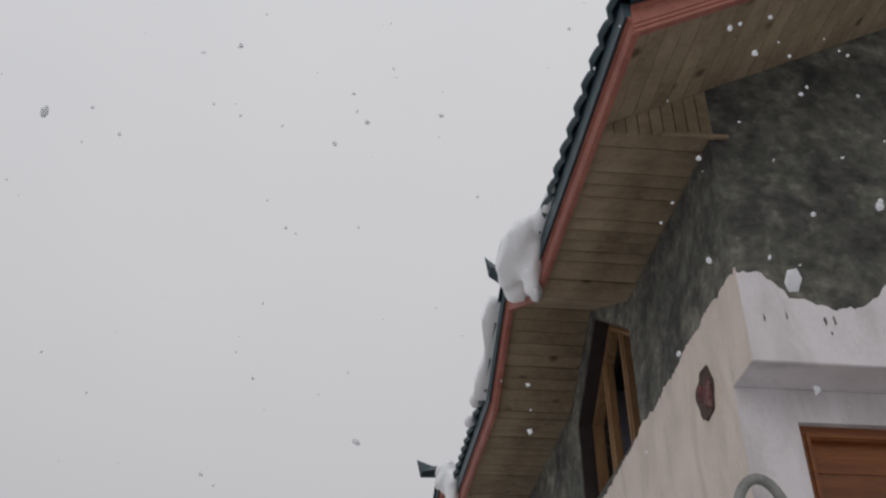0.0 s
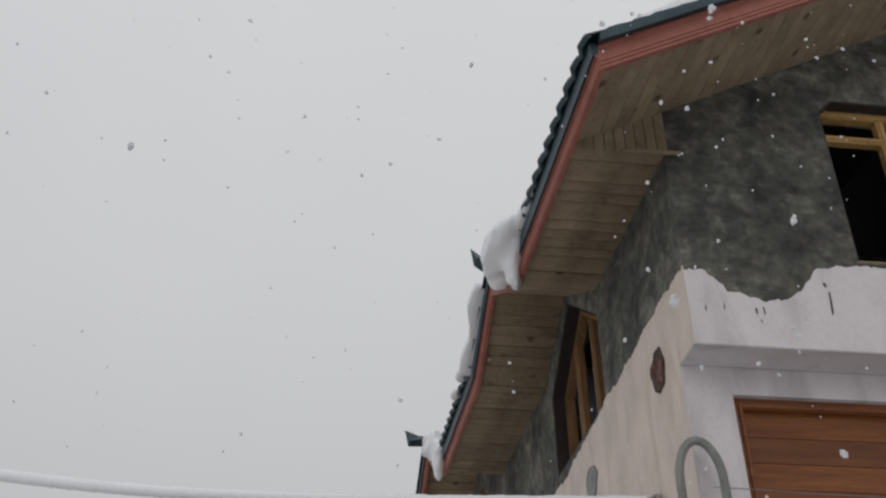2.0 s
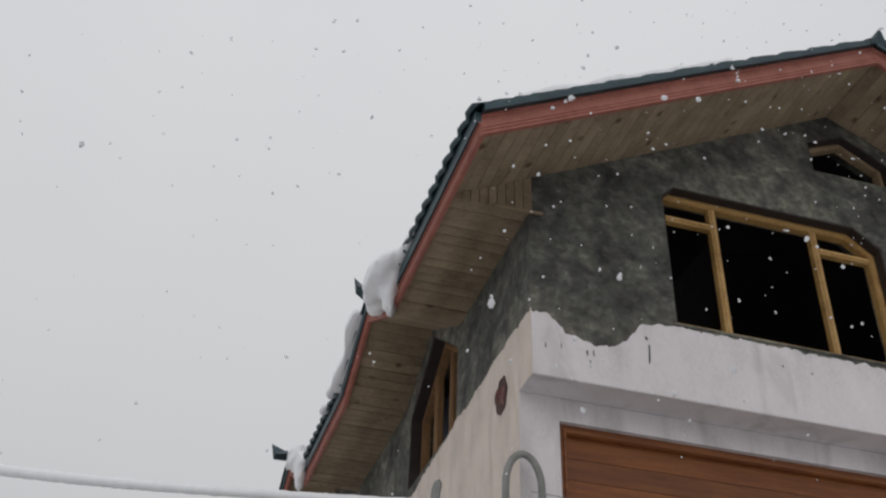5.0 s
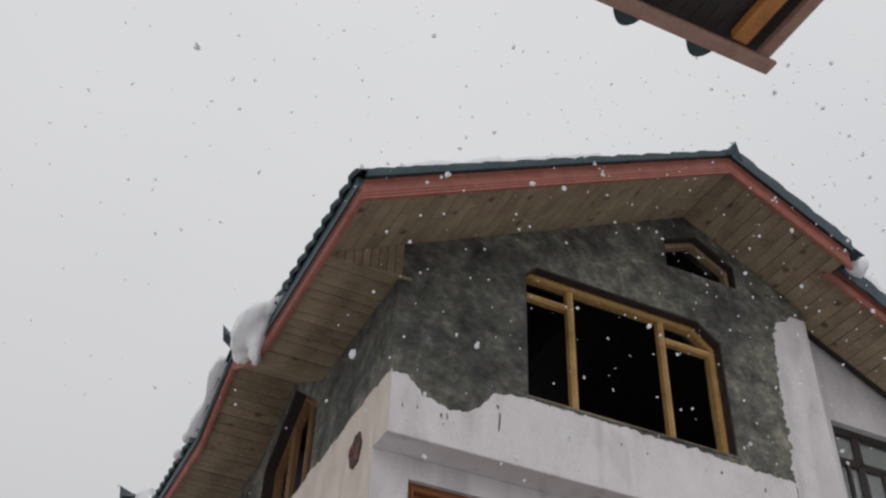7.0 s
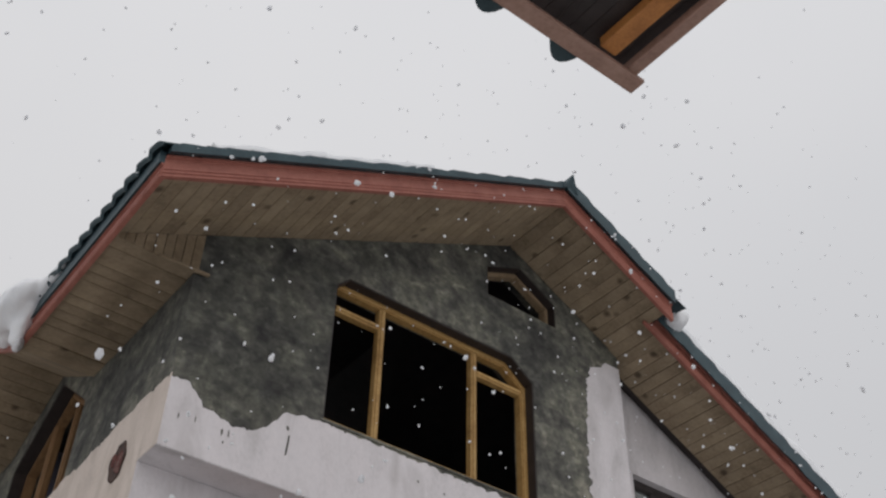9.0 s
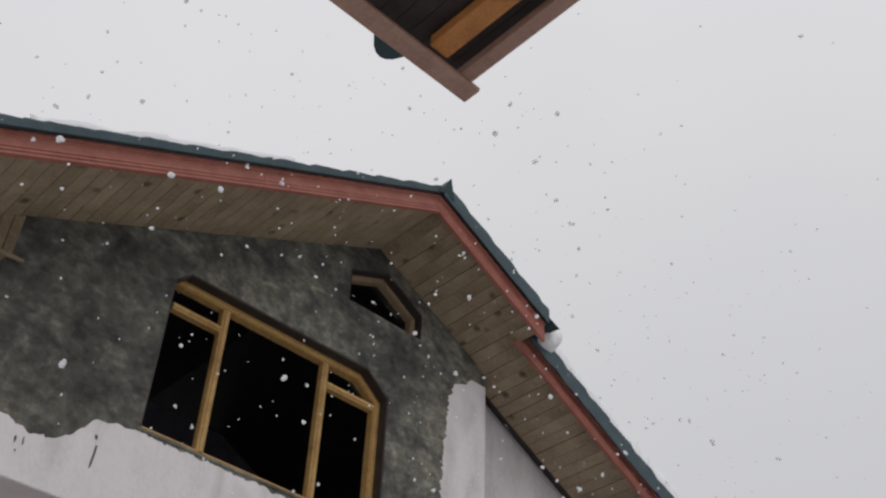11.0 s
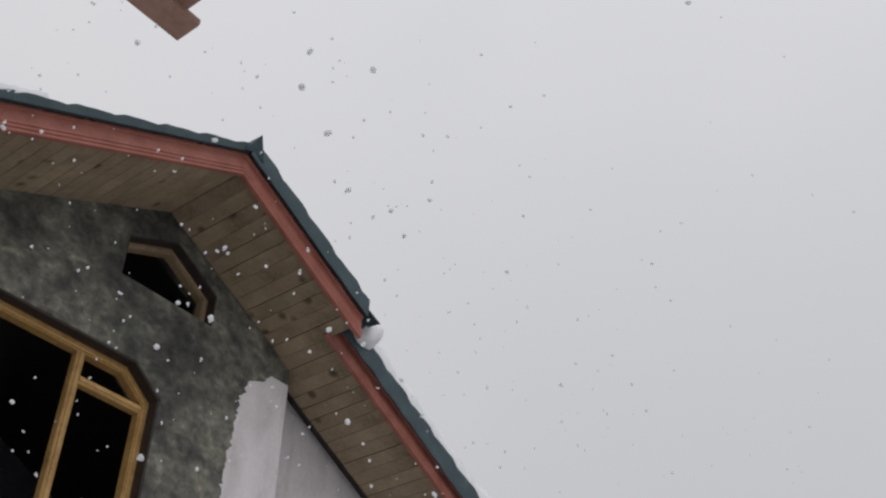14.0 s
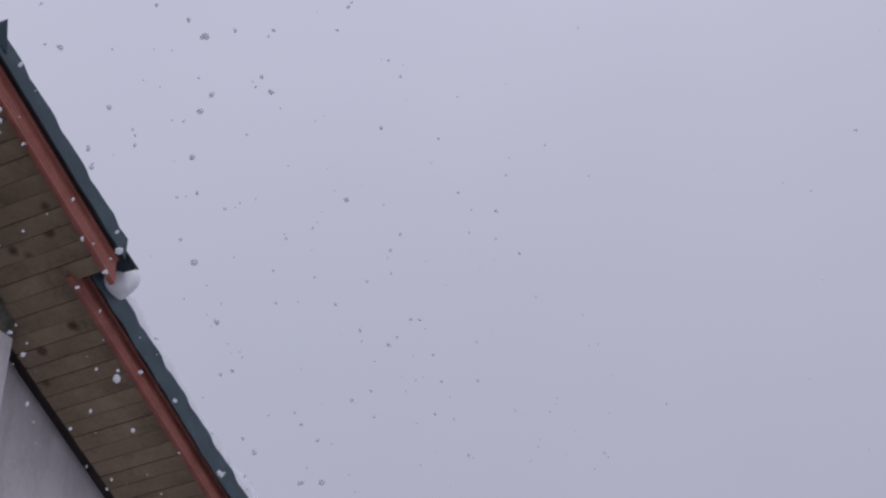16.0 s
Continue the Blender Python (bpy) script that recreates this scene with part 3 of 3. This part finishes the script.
thing("pavement", bm, BOUNCE_CUT, "unseen dark slab added round the house to cut ground bounce", "pavement", kind="structure")

# ---- windows ----
def framed_window(name, label, outline, inset, to3d, depth=0.07, width=0.074, bars=(), mat=PINE, group="", glass=False):
    """A timber frame that follows the opening, with straight bars ((u0, z0), (u1, z1), width), set back in the wall."""
    root = empty(name, label, "window", to3d(outline[0][0], outline[0][1], inset), group, "structure")
    base = root.location.copy()
    c = Vector((sum(p[0] for p in outline) / len(outline), sum(p[1] for p in outline) / len(outline)))
    ring = [Vector(p) for p in outline]
    n = len(ring)
    inner = []
    for i in range(n):
        p, q, r = ring[i - 1], ring[i], ring[(i + 1) % n]
        e1, e2 = (q - p).normalized(), (r - q).normalized()
        n1, n2 = Vector((-e1.y, e1.x)), Vector((-e2.y, e2.x))
        b = (n1 + n2).normalized()
        inner.append(q + b * (width / max(0.4, b.dot(n1))))
    for i in range(n):
        j = (i + 1) % n
        bm = bmesh.new()
        quad = [ring[i], ring[j], inner[j], inner[i]]
        prism(bm, [Vector(to3d(v.x, v.y, inset)) - base for v in quad], Vector(to3d(0, 0, depth)) - Vector(to3d(0, 0, 0)))
        # a rebate line along the inner edge
        lip = [ring[i].lerp(inner[i], 0.62), ring[j].lerp(inner[j], 0.62), inner[j].lerp(ring[j], 0.12), inner[i].lerp(ring[i], 0.12)]
        prism(bm, [Vector(to3d(v.x, v.y, inset - 0.012)) - base for v in lip], Vector(to3d(0, 0, 0.013)) - Vector(to3d(0, 0, 0)))
        part("frame_rail", bm, mat, root)
    for (u0, z0), (u1, z1), w in bars:
        bm = bmesh.new()
        a, b = Vector(to3d(u0, z0, inset + depth / 2 - 0.002)) - base, Vector(to3d(u1, z1, inset + depth / 2 - 0.002)) - base
        up = Vector(to3d(0, 0, 1)) - Vector(to3d(0, 0, 0))
        beam(bm, a, b, w, depth, up, 0.008)
        beam(bm, a - up * (depth / 2), b - up * (depth / 2), w * 0.45, 0.02, up, 0.004)
        part("mullion" if abs(u1 - u0) < 0.01 else "transom", bm, mat, root)
    if glass:
        bm = bmesh.new()
        prism(bm, [Vector(to3d(v.x, v.y, inset + depth * 0.5)) - base for v in inner], Vector(to3d(0, 0, 0.005)) - Vector(to3d(0, 0, 0)))
        pane = part("pane", bm, GLASS, root, "grey reflecting glass")
        pane.visible_shadow = False
    return root


front = lambda u, z, d: (u, d, z)
side = lambda u, z, d: (d, u, z)
back_wall = lambda u, z, d: (u, LOWY + d, z)
WIN_FRAME = [(1.09, 6.615), (3.27, 6.615), (3.27, 7.79), (3.03, 7.975), (1.22, 7.975), (1.09, 7.86)]
window_1 = framed_window("window_1", "raw yellow pine window frame without glass", WIN_FRAME, 0.10, front, bars=[((1.70, 6.63), (1.70, 7.90), 0.064), ((2.675, 6.63), (2.675, 7.90), 0.064), ((1.25, 7.715), (1.67, 7.715), 0.06), ((2.70, 7.715), (3.20, 7.715), 0.06)])
window_2 = framed_window("window_2", "small pointed greyed pine window frame without glass", SMALL, 0.09, front, width=0.06, mat=GREYPINE)
window_3 = framed_window("window_3", "pointed brown pine window frame in the side wall", SIDE, 0.12, side, width=0.085, mat=OLDPINE, bars=[((2.36, 6.44), (2.36, 7.5), 0.085), ((2.86, 6.44), (2.86, 7.46), 0.085)])
window_4 = framed_window("window_4", "dark brown glazed window with a grid of bars", WING, 0.08, back_wall, width=0.09, mat=DARKWOOD, glass=True, bars=[((5.12, 6.3), (5.12, 7.5), 0.09), ((5.72, 6.3), (5.72, 7.5), 0.09), ((4.8, 7.17), (6.45, 7.17), 0.08), ((4.8, 6.75), (6.45, 6.75), 0.05), ((4.95, 6.8), (4.95, 7.15), 0.03), ((5.4, 6.8), (5.4, 7.15), 0.03), ((6.1, 6.8), (6.1, 7.15), 0.03)])
window_5 = framed_window("window_5", "varnished brown timber window closed with boards", LOW, 0.05, back_wall, width=0.07, mat=VARNISH)
for i in range(8):
    bm = bmesh.new()
    z = 5.70 - 0.165 * (i + 1)
    box(bm, 0.36, 3.34, 0.095, 0.115 + 0.004 * (i % 2), z + 0.004, z + 0.165)
    for v in bm.verts:
        v.co += Vector((0, LOWY, 0)) - window_5.location
    part("panel_board", bm, VARNISH, window_5)


def lining(outline, to3d, parent, depth=0.10, mat=DARKWOOD, label="dark brown reveal board, standing in for shade in window_3"):
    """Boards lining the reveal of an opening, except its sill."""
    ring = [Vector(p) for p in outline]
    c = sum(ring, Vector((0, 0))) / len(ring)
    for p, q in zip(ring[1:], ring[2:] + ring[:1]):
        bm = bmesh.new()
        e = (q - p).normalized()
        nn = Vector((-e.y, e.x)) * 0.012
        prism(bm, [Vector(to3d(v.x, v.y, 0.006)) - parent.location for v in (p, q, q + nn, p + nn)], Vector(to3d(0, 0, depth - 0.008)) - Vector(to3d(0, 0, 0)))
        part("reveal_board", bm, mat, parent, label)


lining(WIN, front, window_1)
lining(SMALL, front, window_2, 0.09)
# dark boards, not pine as in window_6, stand in for the reveal's shade
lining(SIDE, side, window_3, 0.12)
window_6 = framed_window("window_6", "pointed brown pine window frame in the far side wall", FAR, 0.12, side, width=0.085, mat=OLDPINE, bars=[((6.78, 6.44), (6.78, 7.5), 0.11), ((7.28, 6.44), (7.28, 7.46), 0.11)])
lining(FAR, side, window_6, 0.12, OLDPINE, "brown pine reveal board")
bm = bmesh.new()
prism(bm, [(1.16, 0.02, 6.590), (3.29, 0.02, 6.590), (3.29, -0.009, 6.588), (1.16, -0.009, 6.588)], (0, 0, 0.02))
thing("window_sill", bm, CEMENT, "thin cement sill under the front window", "sill", kind="structure")


# bare patches and runs where the paint never took
for x, z, w, h in ((0.10, 6.20, 0.012, 0.05), (0.22, 6.22, 0.01, 0.06), (0.42, 6.20, 0.016, 0.06), (0.47, 6.21, 0.014, 0.07), (0.92, 6.30, 0.014, 0.26), (0.905, 6.42, 0.022, 0.05), (0.44, 6.13, 0.01, 0.03), (2.05, 6.40, 0.02, 0.03), (2.3, 6.38, 0.015, 0.02), (3.05, 6.40, 0.03, 0.03), (3.5, 6.35, 0.02, 0.06)):
    bm = bmesh.new()
    ring = []
    for k in range(12):
        a = math.tau * k / 12
        f = 0.8 + 0.7 * noise.noise((math.cos(a) * 3 + x * 9, math.sin(a) * 3, z))
        ring.append((x + w / 2 * f * math.cos(a) + 0.01 * math.sin(a) * (h > 0.1), -0.0062, z + h / 2 * f * math.sin(a)))
    prism(bm, ring, (0, -0.002, 0))
    part("paint_scar", bm, CEMENT, wall_front)


# ---- fixtures on the walls ----
def splash(name, at, r_u, r_z, seed, mat, label, depth=0.035):
    """A broken, ragged hollow in the side wall's plaster with a crumbled rim."""
    bm = bmesh.new()
    rings = []
    for k, (f, d) in enumerate(((1.06, 0.001), (1.0, 0.012), (0.82, 0.008), (0.55, 0.004), (0.2, 0.012))):
        row = []
        for i in range(28):
            a = math.tau * i / 28
            j = 1 + 0.22 * noise.noise((math.cos(a) * 1.7, math.sin(a) * 1.7, seed + 0.15 * k)) + 0.12 * noise.noise((math.cos(a) * 5, math.sin(a) * 5, seed))
            row.append(bm.verts.new((-0.0055 - d, r_u * f * j * math.cos(a), r_z * f * j * math.sin(a))))
        rings.append(row)
    for p, q in zip(rings, rings[1:]):
        for i in range(28):
            bm.faces.new((p[i], p[(i + 1) % 28], q[(i + 1) % 28], q[i]))
    bm.faces.new(rings[-1])
    bm.faces.new(rings[0][::-1])
    ob = thing(name, bm, mat, label, "wall hole")
    ob.location = at
    return ob


hole = splash("wall_hole", (0, 0.635, 6.09), 0.12, 0.135, 2.0, HOLLOW, "ragged broken hole showing dark red brick in plaster")
bm = bmesh.new()
bmesh.ops.create_icosphere(bm, subdivisions=3, radius=1)
for v in bm.verts:
    v.co = Vector((v.co.x * 0.012 - 0.014, v.co.y * 0.055 - 0.045, v.co.z * 0.085 - 0.02)) * (1 + 0.4 * noise.noise(v.co * 2.2))
part("brick", bm, BRICK, hole, "broken red brick end")
bm = bmesh.new()
bmesh.ops.create_icosphere(bm, subdivisions=3, radius=1)
for v in bm.verts:
    v.co = Vector((v.co.x * 0.010 - 0.014, v.co.y * 0.03 + 0.05, v.co.z * 0.05 + 0.03)) * (1 + 0.4 * noise.noise(v.co * 2.5))
part("brick", bm, BRICK, hole, "broken red brick end")
splash("wall_vent", (0, 2.33, 5.99), 0.15, 0.115, 6.0, PIPE, "dark oval vent opening in the cream wall")

arch = [(-0.15, 0.16, 4.3), (-0.155, 0.16, 4.9), (-0.155, 0.16, 5.12)] + [(-0.025 - 0.13 * math.cos(math.pi * k / 14), 0.16, 5.16 + 0.25 * math.sin(math.pi * k / 14)) for k in range(1, 14)] + [(0.105, 0.16, 5.12), (0.105, 0.17, 4.9), (0.10, 0.20, 4.3)]
bm = bmesh.new()
tube(bm, arch, 0.026, 12)
pipe = thing("bent_pipe", bm, PIPE, "grey plastic pipe bent over beside the wall corner", "pipe", smooth=True)

lamp = empty("wall_lamp", "round amber wall lamp with a grey rim on cream wall", "lamp", (-0.006, 0.95, 5.22))
bm = bmesh.new()
bmesh.ops.create_uvsphere(bm, u_segments=24, v_segments=12, radius=0.125)
for v in bm.verts:
    v.co.x = v.co.x * 0.55 - 0.05
part("shade", bm, AMBER, lamp, "amber plastic shade", True)
bm = bmesh.new()
tube(bm, [(-0.03, 0.14 * math.cos(a), 0.14 * math.sin(a)) for a in [math.tau * k / 28 for k in range(29)]], 0.012, 8)
part("rim", bm, PIPE, lamp, "grey rim", True)

start, end = Vector((-0.04, 1.02, 5.35)), Vector((-6.4, 9.9, 8.72))
line = [start.lerp(end, i / 60) - Vector((0, 0, 0.12 * math.sin(math.pi * i / 60))) for i in range(61)]
cable = empty("snowy_cable", "overhead cable thickly coated with white snow", "cable", tuple(start))
bm = bmesh.new()
tube(bm, [p - start for p in line], 0.006, 6)
part("wire", bm, DARKWOOD, cable)
dense = []
for a, b in zip(line, line[1:]):
    dense += [a.lerp(b, k / 5) for k in range(5)]
bm = bmesh.new()
tube(bm, [p - start + Vector((0, 0, 0.014)) for p in dense], lambda i: 0.030 + 0.0002 * i + 0.008 * noise.noise((i * 0.21, 2, 0)) + 0.006 * noise.noise((i * 0.9, 5, 0)), 10)
part("snow_coat", bm, SNOW, cable, "rough white snow coat", True)
bm = bmesh.new()
tube(bm, [(-0.05 + 3.2 * k / 12, -0.03, 5.06 - 0.03 * math.sin(math.pi * k / 12)) for k in range(13)], 0.003, 5)
thing("thin_wire", bm, PIPE, "thin pale wire stretched before the boarded window", "wire")


# ---- snow lying on the roof ----
def snow_layer(name, label, p, along_v, down_v, la, ld, thick, seed, step=0.05, edge=0.14, base=0.02):
    a, d = Vector(along_v).normalized(), Vector(down_v).normalized()
    n = a.cross(d).normalized()
    if n.z < 0:
        n = -n
    bm = bmesh.new()
    na, nd = max(4, int(la / step)), max(4, int(ld / step))
    top, low = [], []
    for i in range(na + 1):
        rt, rl = [], []
        for j in range(nd + 1):
            u, v = i / na * la, j / nd * ld
            w = Vector((u * 2.2, v * 2.2, seed))
            jit = 0.05 * noise.noise(w * 1.7) + 0.025 * noise.noise(w * 5)
            q = Vector(p) + a * (u + (jit if i in (0, na) else 0)) + d * (v + (jit if j in (0, nd) else 0))
            m = min(u, la - u, v, ld - v)
            h = thick * (0.35 + 0.65 * min(1, m / edge) ** 0.5) * (0.8 + 0.55 * noise.noise(w) + 0.25 * noise.noise(w * 4))
            h = max(0.01, h)
            rt.append(bm.verts.new(q + n * h + Vector((0, 0, 0))))
            rl.append(bm.verts.new(q - n * base))
        top.append(rt)
        low.append(rl)
    for i in range(na):
        for j in range(nd):
            bm.faces.new((top[i][j], top[i + 1][j], top[i + 1][j + 1], top[i][j + 1]))
            bm.faces.new((low[i][j], low[i][j + 1], low[i + 1][j + 1], low[i + 1][j]))
    for i in range(na):
        bm.faces.new((top[i][0], low[i][0], low[i + 1][0], top[i + 1][0]))
        bm.faces.new((top[i][nd], top[i + 1][nd], low[i + 1][nd], low[i][nd]))
    for j in range(nd):
        bm.faces.new((top[0][j], top[0][j + 1], low[0][j + 1], low[0][j]))
        bm.faces.new((top[na][j], low[na][j], low[na][j + 1], top[na][j + 1]))
    return thing(name, bm, SNOW, label, "snow", "snow on the roof", smooth=True)


def snow_lump(name, label, blobs, seed, mat=SNOW):
    bm = bmesh.new()
    for k, (c, r) in enumerate(blobs):
        out = bmesh.ops.create_icosphere(bm, subdivisions=4, radius=1.0)
        for v in out["verts"]:
            q = v.co.copy()
            f = 1 + 0.22 * noise.noise(q * 1.4 + Vector((seed, k, 0))) + 0.10 * noise.noise(q * 4 + Vector((k, seed, 0))) + 0.04 * noise.noise(q * 11)
            v.co = Vector(c) + Vector((q.x * r[0], q.y * r[1], q.z * r[2])) * f
    ob = thing(name, bm, mat, label, "snow", "snow on the roof", smooth=True)
    m = ob.modifiers.new("merge", "REMESH")
    m.mode, m.voxel_size, m.use_smooth_shade = "VOXEL", 0.016, True
    m = ob.modifiers.new("soften", "SMOOTH")
    m.factor, m.iterations = 0.5, 18
    return ob


def icicle_wedge(y):
    """Blobs that taper down to a point where snow fills the foot of a cross gable."""
    return [((EX - 0.055, y + 0.02 * k - 0.02, 7.56 - 0.066 * k), (0.085 - 0.010 * k, 0.25 - 0.055 * k, 0.09)) for k in range(4)]


def top_at(x):
    return under(x) + TOP + 0.03


snow_layer("roof_snow", "thin white snow bank along the gable roof edge", (1.5, FY - 0.045, top_at(1.5) + 0.03), (0, 1, 0), (-1, 0, -PITCH), 1.2, 2.1, 0.075, 3.0, base=0.06)
snow_layer("roof_snow", "thin white snow strip near the ridge", (AX - 0.3, FY + 0.06, top_at(AX - 0.3) + 0.02), (0, 1, 0), (-1, 0, -PITCH), 0.9, 1.0, 0.045, 8.0, base=0.05)
snow_layer("roof_snow", "thick white snow along the set-back roof edge", (STEPX + 0.16, BY - 0.05, top_at(STEPX + 0.16) + 0.125), (0, 1, 0), (1, 0, -PITCH), 1.2, 5.1, 0.20, 12.0, base=0.15)
g2h = side_under(G2[1]) + TOP + 0.02
snow_layer("roof_snow", "thick white snow on the cross gable slope", (EX - 0.14, G2[1] + 0.16, g2h - PITCH * 0.16 + 0.055), (1, 0, 0), (0, 1, -PITCH), 0.9, 0.98, 0.075, 15.0, base=0.07)
snow_layer("roof_snow", "thick white snow on the near slope of the cross gable", (EX - 0.06, G2[1] - 0.22, g2h - PITCH * 0.22), (1, 0, 0), (0, -1, -PITCH), 0.9, 0.75, 0.11, 18.0)
snow_lump("snow_clump", "big white snow clump hanging over the eave end", [((EX - 0.10, 1.60, 7.63), (0.19, 0.40, 0.15)), ((EX - 0.05, 1.22, 7.60), (0.06, 0.46, 0.055)), ((EX - 0.06, 1.92, 7.66), (0.12, 0.30, 0.16)), ((EX - 0.07, 1.52, 7.56), (0.09, 0.24, 0.13))] + icicle_wedge(1.56), 1.0)
snow_lump("ice_lump", "small grey ice lump at the eave end", [((EX - 0.03, 1.60, 7.30), (0.045, 0.08, 0.07)), ((EX - 0.05, 1.50, 7.24), (0.03, 0.03, 0.06))], 4.0, ICE)
snow_lump("snow_clump", "white snow clump in the valley before the far gable", [((EX - 0.08, 5.85, 7.72), (0.11, 0.30, 0.13)), ((EX - 0.07, 6.25, 7.92), (0.10, 0.35, 0.10)), ((EX - 0.07, 5.74, 7.62), (0.08, 0.24, 0.10))] + icicle_wedge(5.70), 7.0)
snow_lump("snow_clump", "small snow clump on the eave tiles", [((EX - 0.09, 3.85, 7.62), (0.07, 0.16, 0.06)), ((EX - 0.09, 4.25, 7.60), (0.06, 0.12, 0.05))], 9.0)
snow_lump("snow_clump", "rounded snow hanging below the gable roof tip", [((STEPX + 0.22, BY + 0.18, top_at(STEPX + 0.22) + 0.14), (0.26, 0.21, 0.15)), ((STEPX + 0.23, FY + 0.22, top_at(STEPX + 0.23) + 0.08), (0.14, 0.20, 0.13)), ((STEPX + 0.52, BY + 0.20, top_at(STEPX + 0.52) + 0.13), (0.34, 0.20, 0.11))], 11.0)

# ---- the eave of the house that the camera stands by ----
NX, NY, NZ = 0.463, -3.742, 6.320
NS = 0.85
neighbour = empty("neighbour_house", "brown timber eave corner of the house opposite", "house", (NX, NY, NZ))
neighbour.scale = (NS, NS, NS)
bm = bmesh.new()
beam(bm, (0.025, -0.05, 0), (-3.4, -0.05, 0), 0.105, 0.03)
part("eave_board", bm, BROWN, neighbour, "brown painted eave board")
bm = bmesh.new()
beam(bm, (-0.06, -0.02, 0.04), (-0.06, -5.6, 0.04), 0.075, 0.06)
part("eave_board", bm, BROWN, neighbour, "brown painted eave board")
for x in (-0.25, -1.1, -1.95, -2.8):
    bm = bmesh.new()
    beam(bm, (x, -0.11, 0.065), (x, -5.6, 0.065), 0.11, 0.075)
    part("rafter", bm, ORANGE, neighbour, "raw orange rafter")
for i in range(38):
    bm = bmesh.new()
    x = -0.025 - 0.09 * i
    box(bm, x - 0.087, x, -5.6, -0.02, 0.115, 0.13)
    part("roof_board", bm, DARKWOOD, neighbour)
bm = bmesh.new()
rows = []
for i in range(115):
    x = 0.01 - 0.03 * i
    w = max(0.0, math.sin(math.tau * (x + 0.02) / 0.52)) ** 0.6
    rows.append([bm.verts.new((x, y, z)) for y, z in ((-5.6, 0.14 + 0.02 * w), (-0.03 + 0.16 * w, 0.14 + 0.02 * w), (-0.03 + 0.16 * w, 0.125 - 0.065 * w), (-0.03, 0.133))])
for a, b in zip(rows, rows[1:]):
    for k in range(3):
        bm.faces.new((a[k], b[k], b[k + 1], a[k + 1]))
part("roof_sheet", bm, SHEET, neighbour, "dark wavy roof sheet edge")
bm = bmesh.new()
box(bm, -3.2, -0.4, -5.6, -5.35, (0.2 - NZ) / NS, 0.11)
part("wall", bm, CREAM, neighbour)

# ---- falling snow ----
rnd = random.Random(5)
way = [Vector(r[1]) for r in PATH]
ball = bmesh.new()
bmesh.ops.create_icosphere(ball, subdivisions=1, radius=1)
ball.verts.index_update()
BLOB_V, BLOB_F = [v.co.copy() for v in ball.verts], [tuple(v.index for v in f.verts) for f in ball.faces]
ball.free()
verts, faces = [], []


def flake(c, r):
    """A clotted flake: one to three lumps, each drawn out its own way."""
    for n in range(rnd.choice((1, 1, 2, 3)) if r > 0.005 else 1):
        at = c + Vector((rnd.uniform(-1, 1), rnd.uniform(-1, 1), rnd.uniform(-1, 1))) * (r * 0.8 * (n > 0))
        k = len(verts)
        turn = Euler((rnd.uniform(0, 6), rnd.uniform(0, 6), rnd.uniform(0, 6))).to_matrix()
        size = Vector((1.0, rnd.uniform(0.5, 1.0), rnd.uniform(0.4, 0.9))) * (r * (0.6 if n else 1.0))
        for d in BLOB_V:
            verts.append(at + turn @ (Vector((d.x * size.x, d.y * size.y, d.z * size.z)) * rnd.uniform(0.85, 1.15)))
        faces.extend(tuple(k + i for i in f) for f in BLOB_F)


def clear(c):
    """Off the house, off the neighbour's eave and not in the camera's face."""
    return not ((c.x > -0.9 and c.y > -1.0) or min((c - p).length for p in way) < 1.4 or (c.x < NX + 0.2 and c.y < NY + 0.2 and c.z > NZ - 0.4))


count = 0
while count < 380:
    c = Vector((rnd.uniform(-7, 9), rnd.uniform(-7.5, 6), rnd.uniform(2.2, 12.5)))
    if clear(c):
        flake(c, rnd.choice((0.004, 0.005, 0.006, 0.007, 0.009, 0.012, 0.016)))
        count += 1
while count < 1450:
    c = Vector((rnd.triangular(-4, 7.5, 2), rnd.uniform(-3.4, -1.0), rnd.triangular(3.0, 9.4, 7)))
    if clear(c):
        flake(c, rnd.choice((0.004, 0.005, 0.006, 0.007, 0.009, 0.012)) if rnd.random() < 0.95 else rnd.uniform(0.015, 0.024))
        count += 1
me = bpy.data.meshes.new("falling_snow")
me.from_pydata(verts, [], faces)
me.materials.append(FLAKE)
me.polygons.foreach_set("use_smooth", [True] * len(me.polygons))
tagged(new("falling_snow", me), "white snowflakes in the air", "snow", kind="stuff")
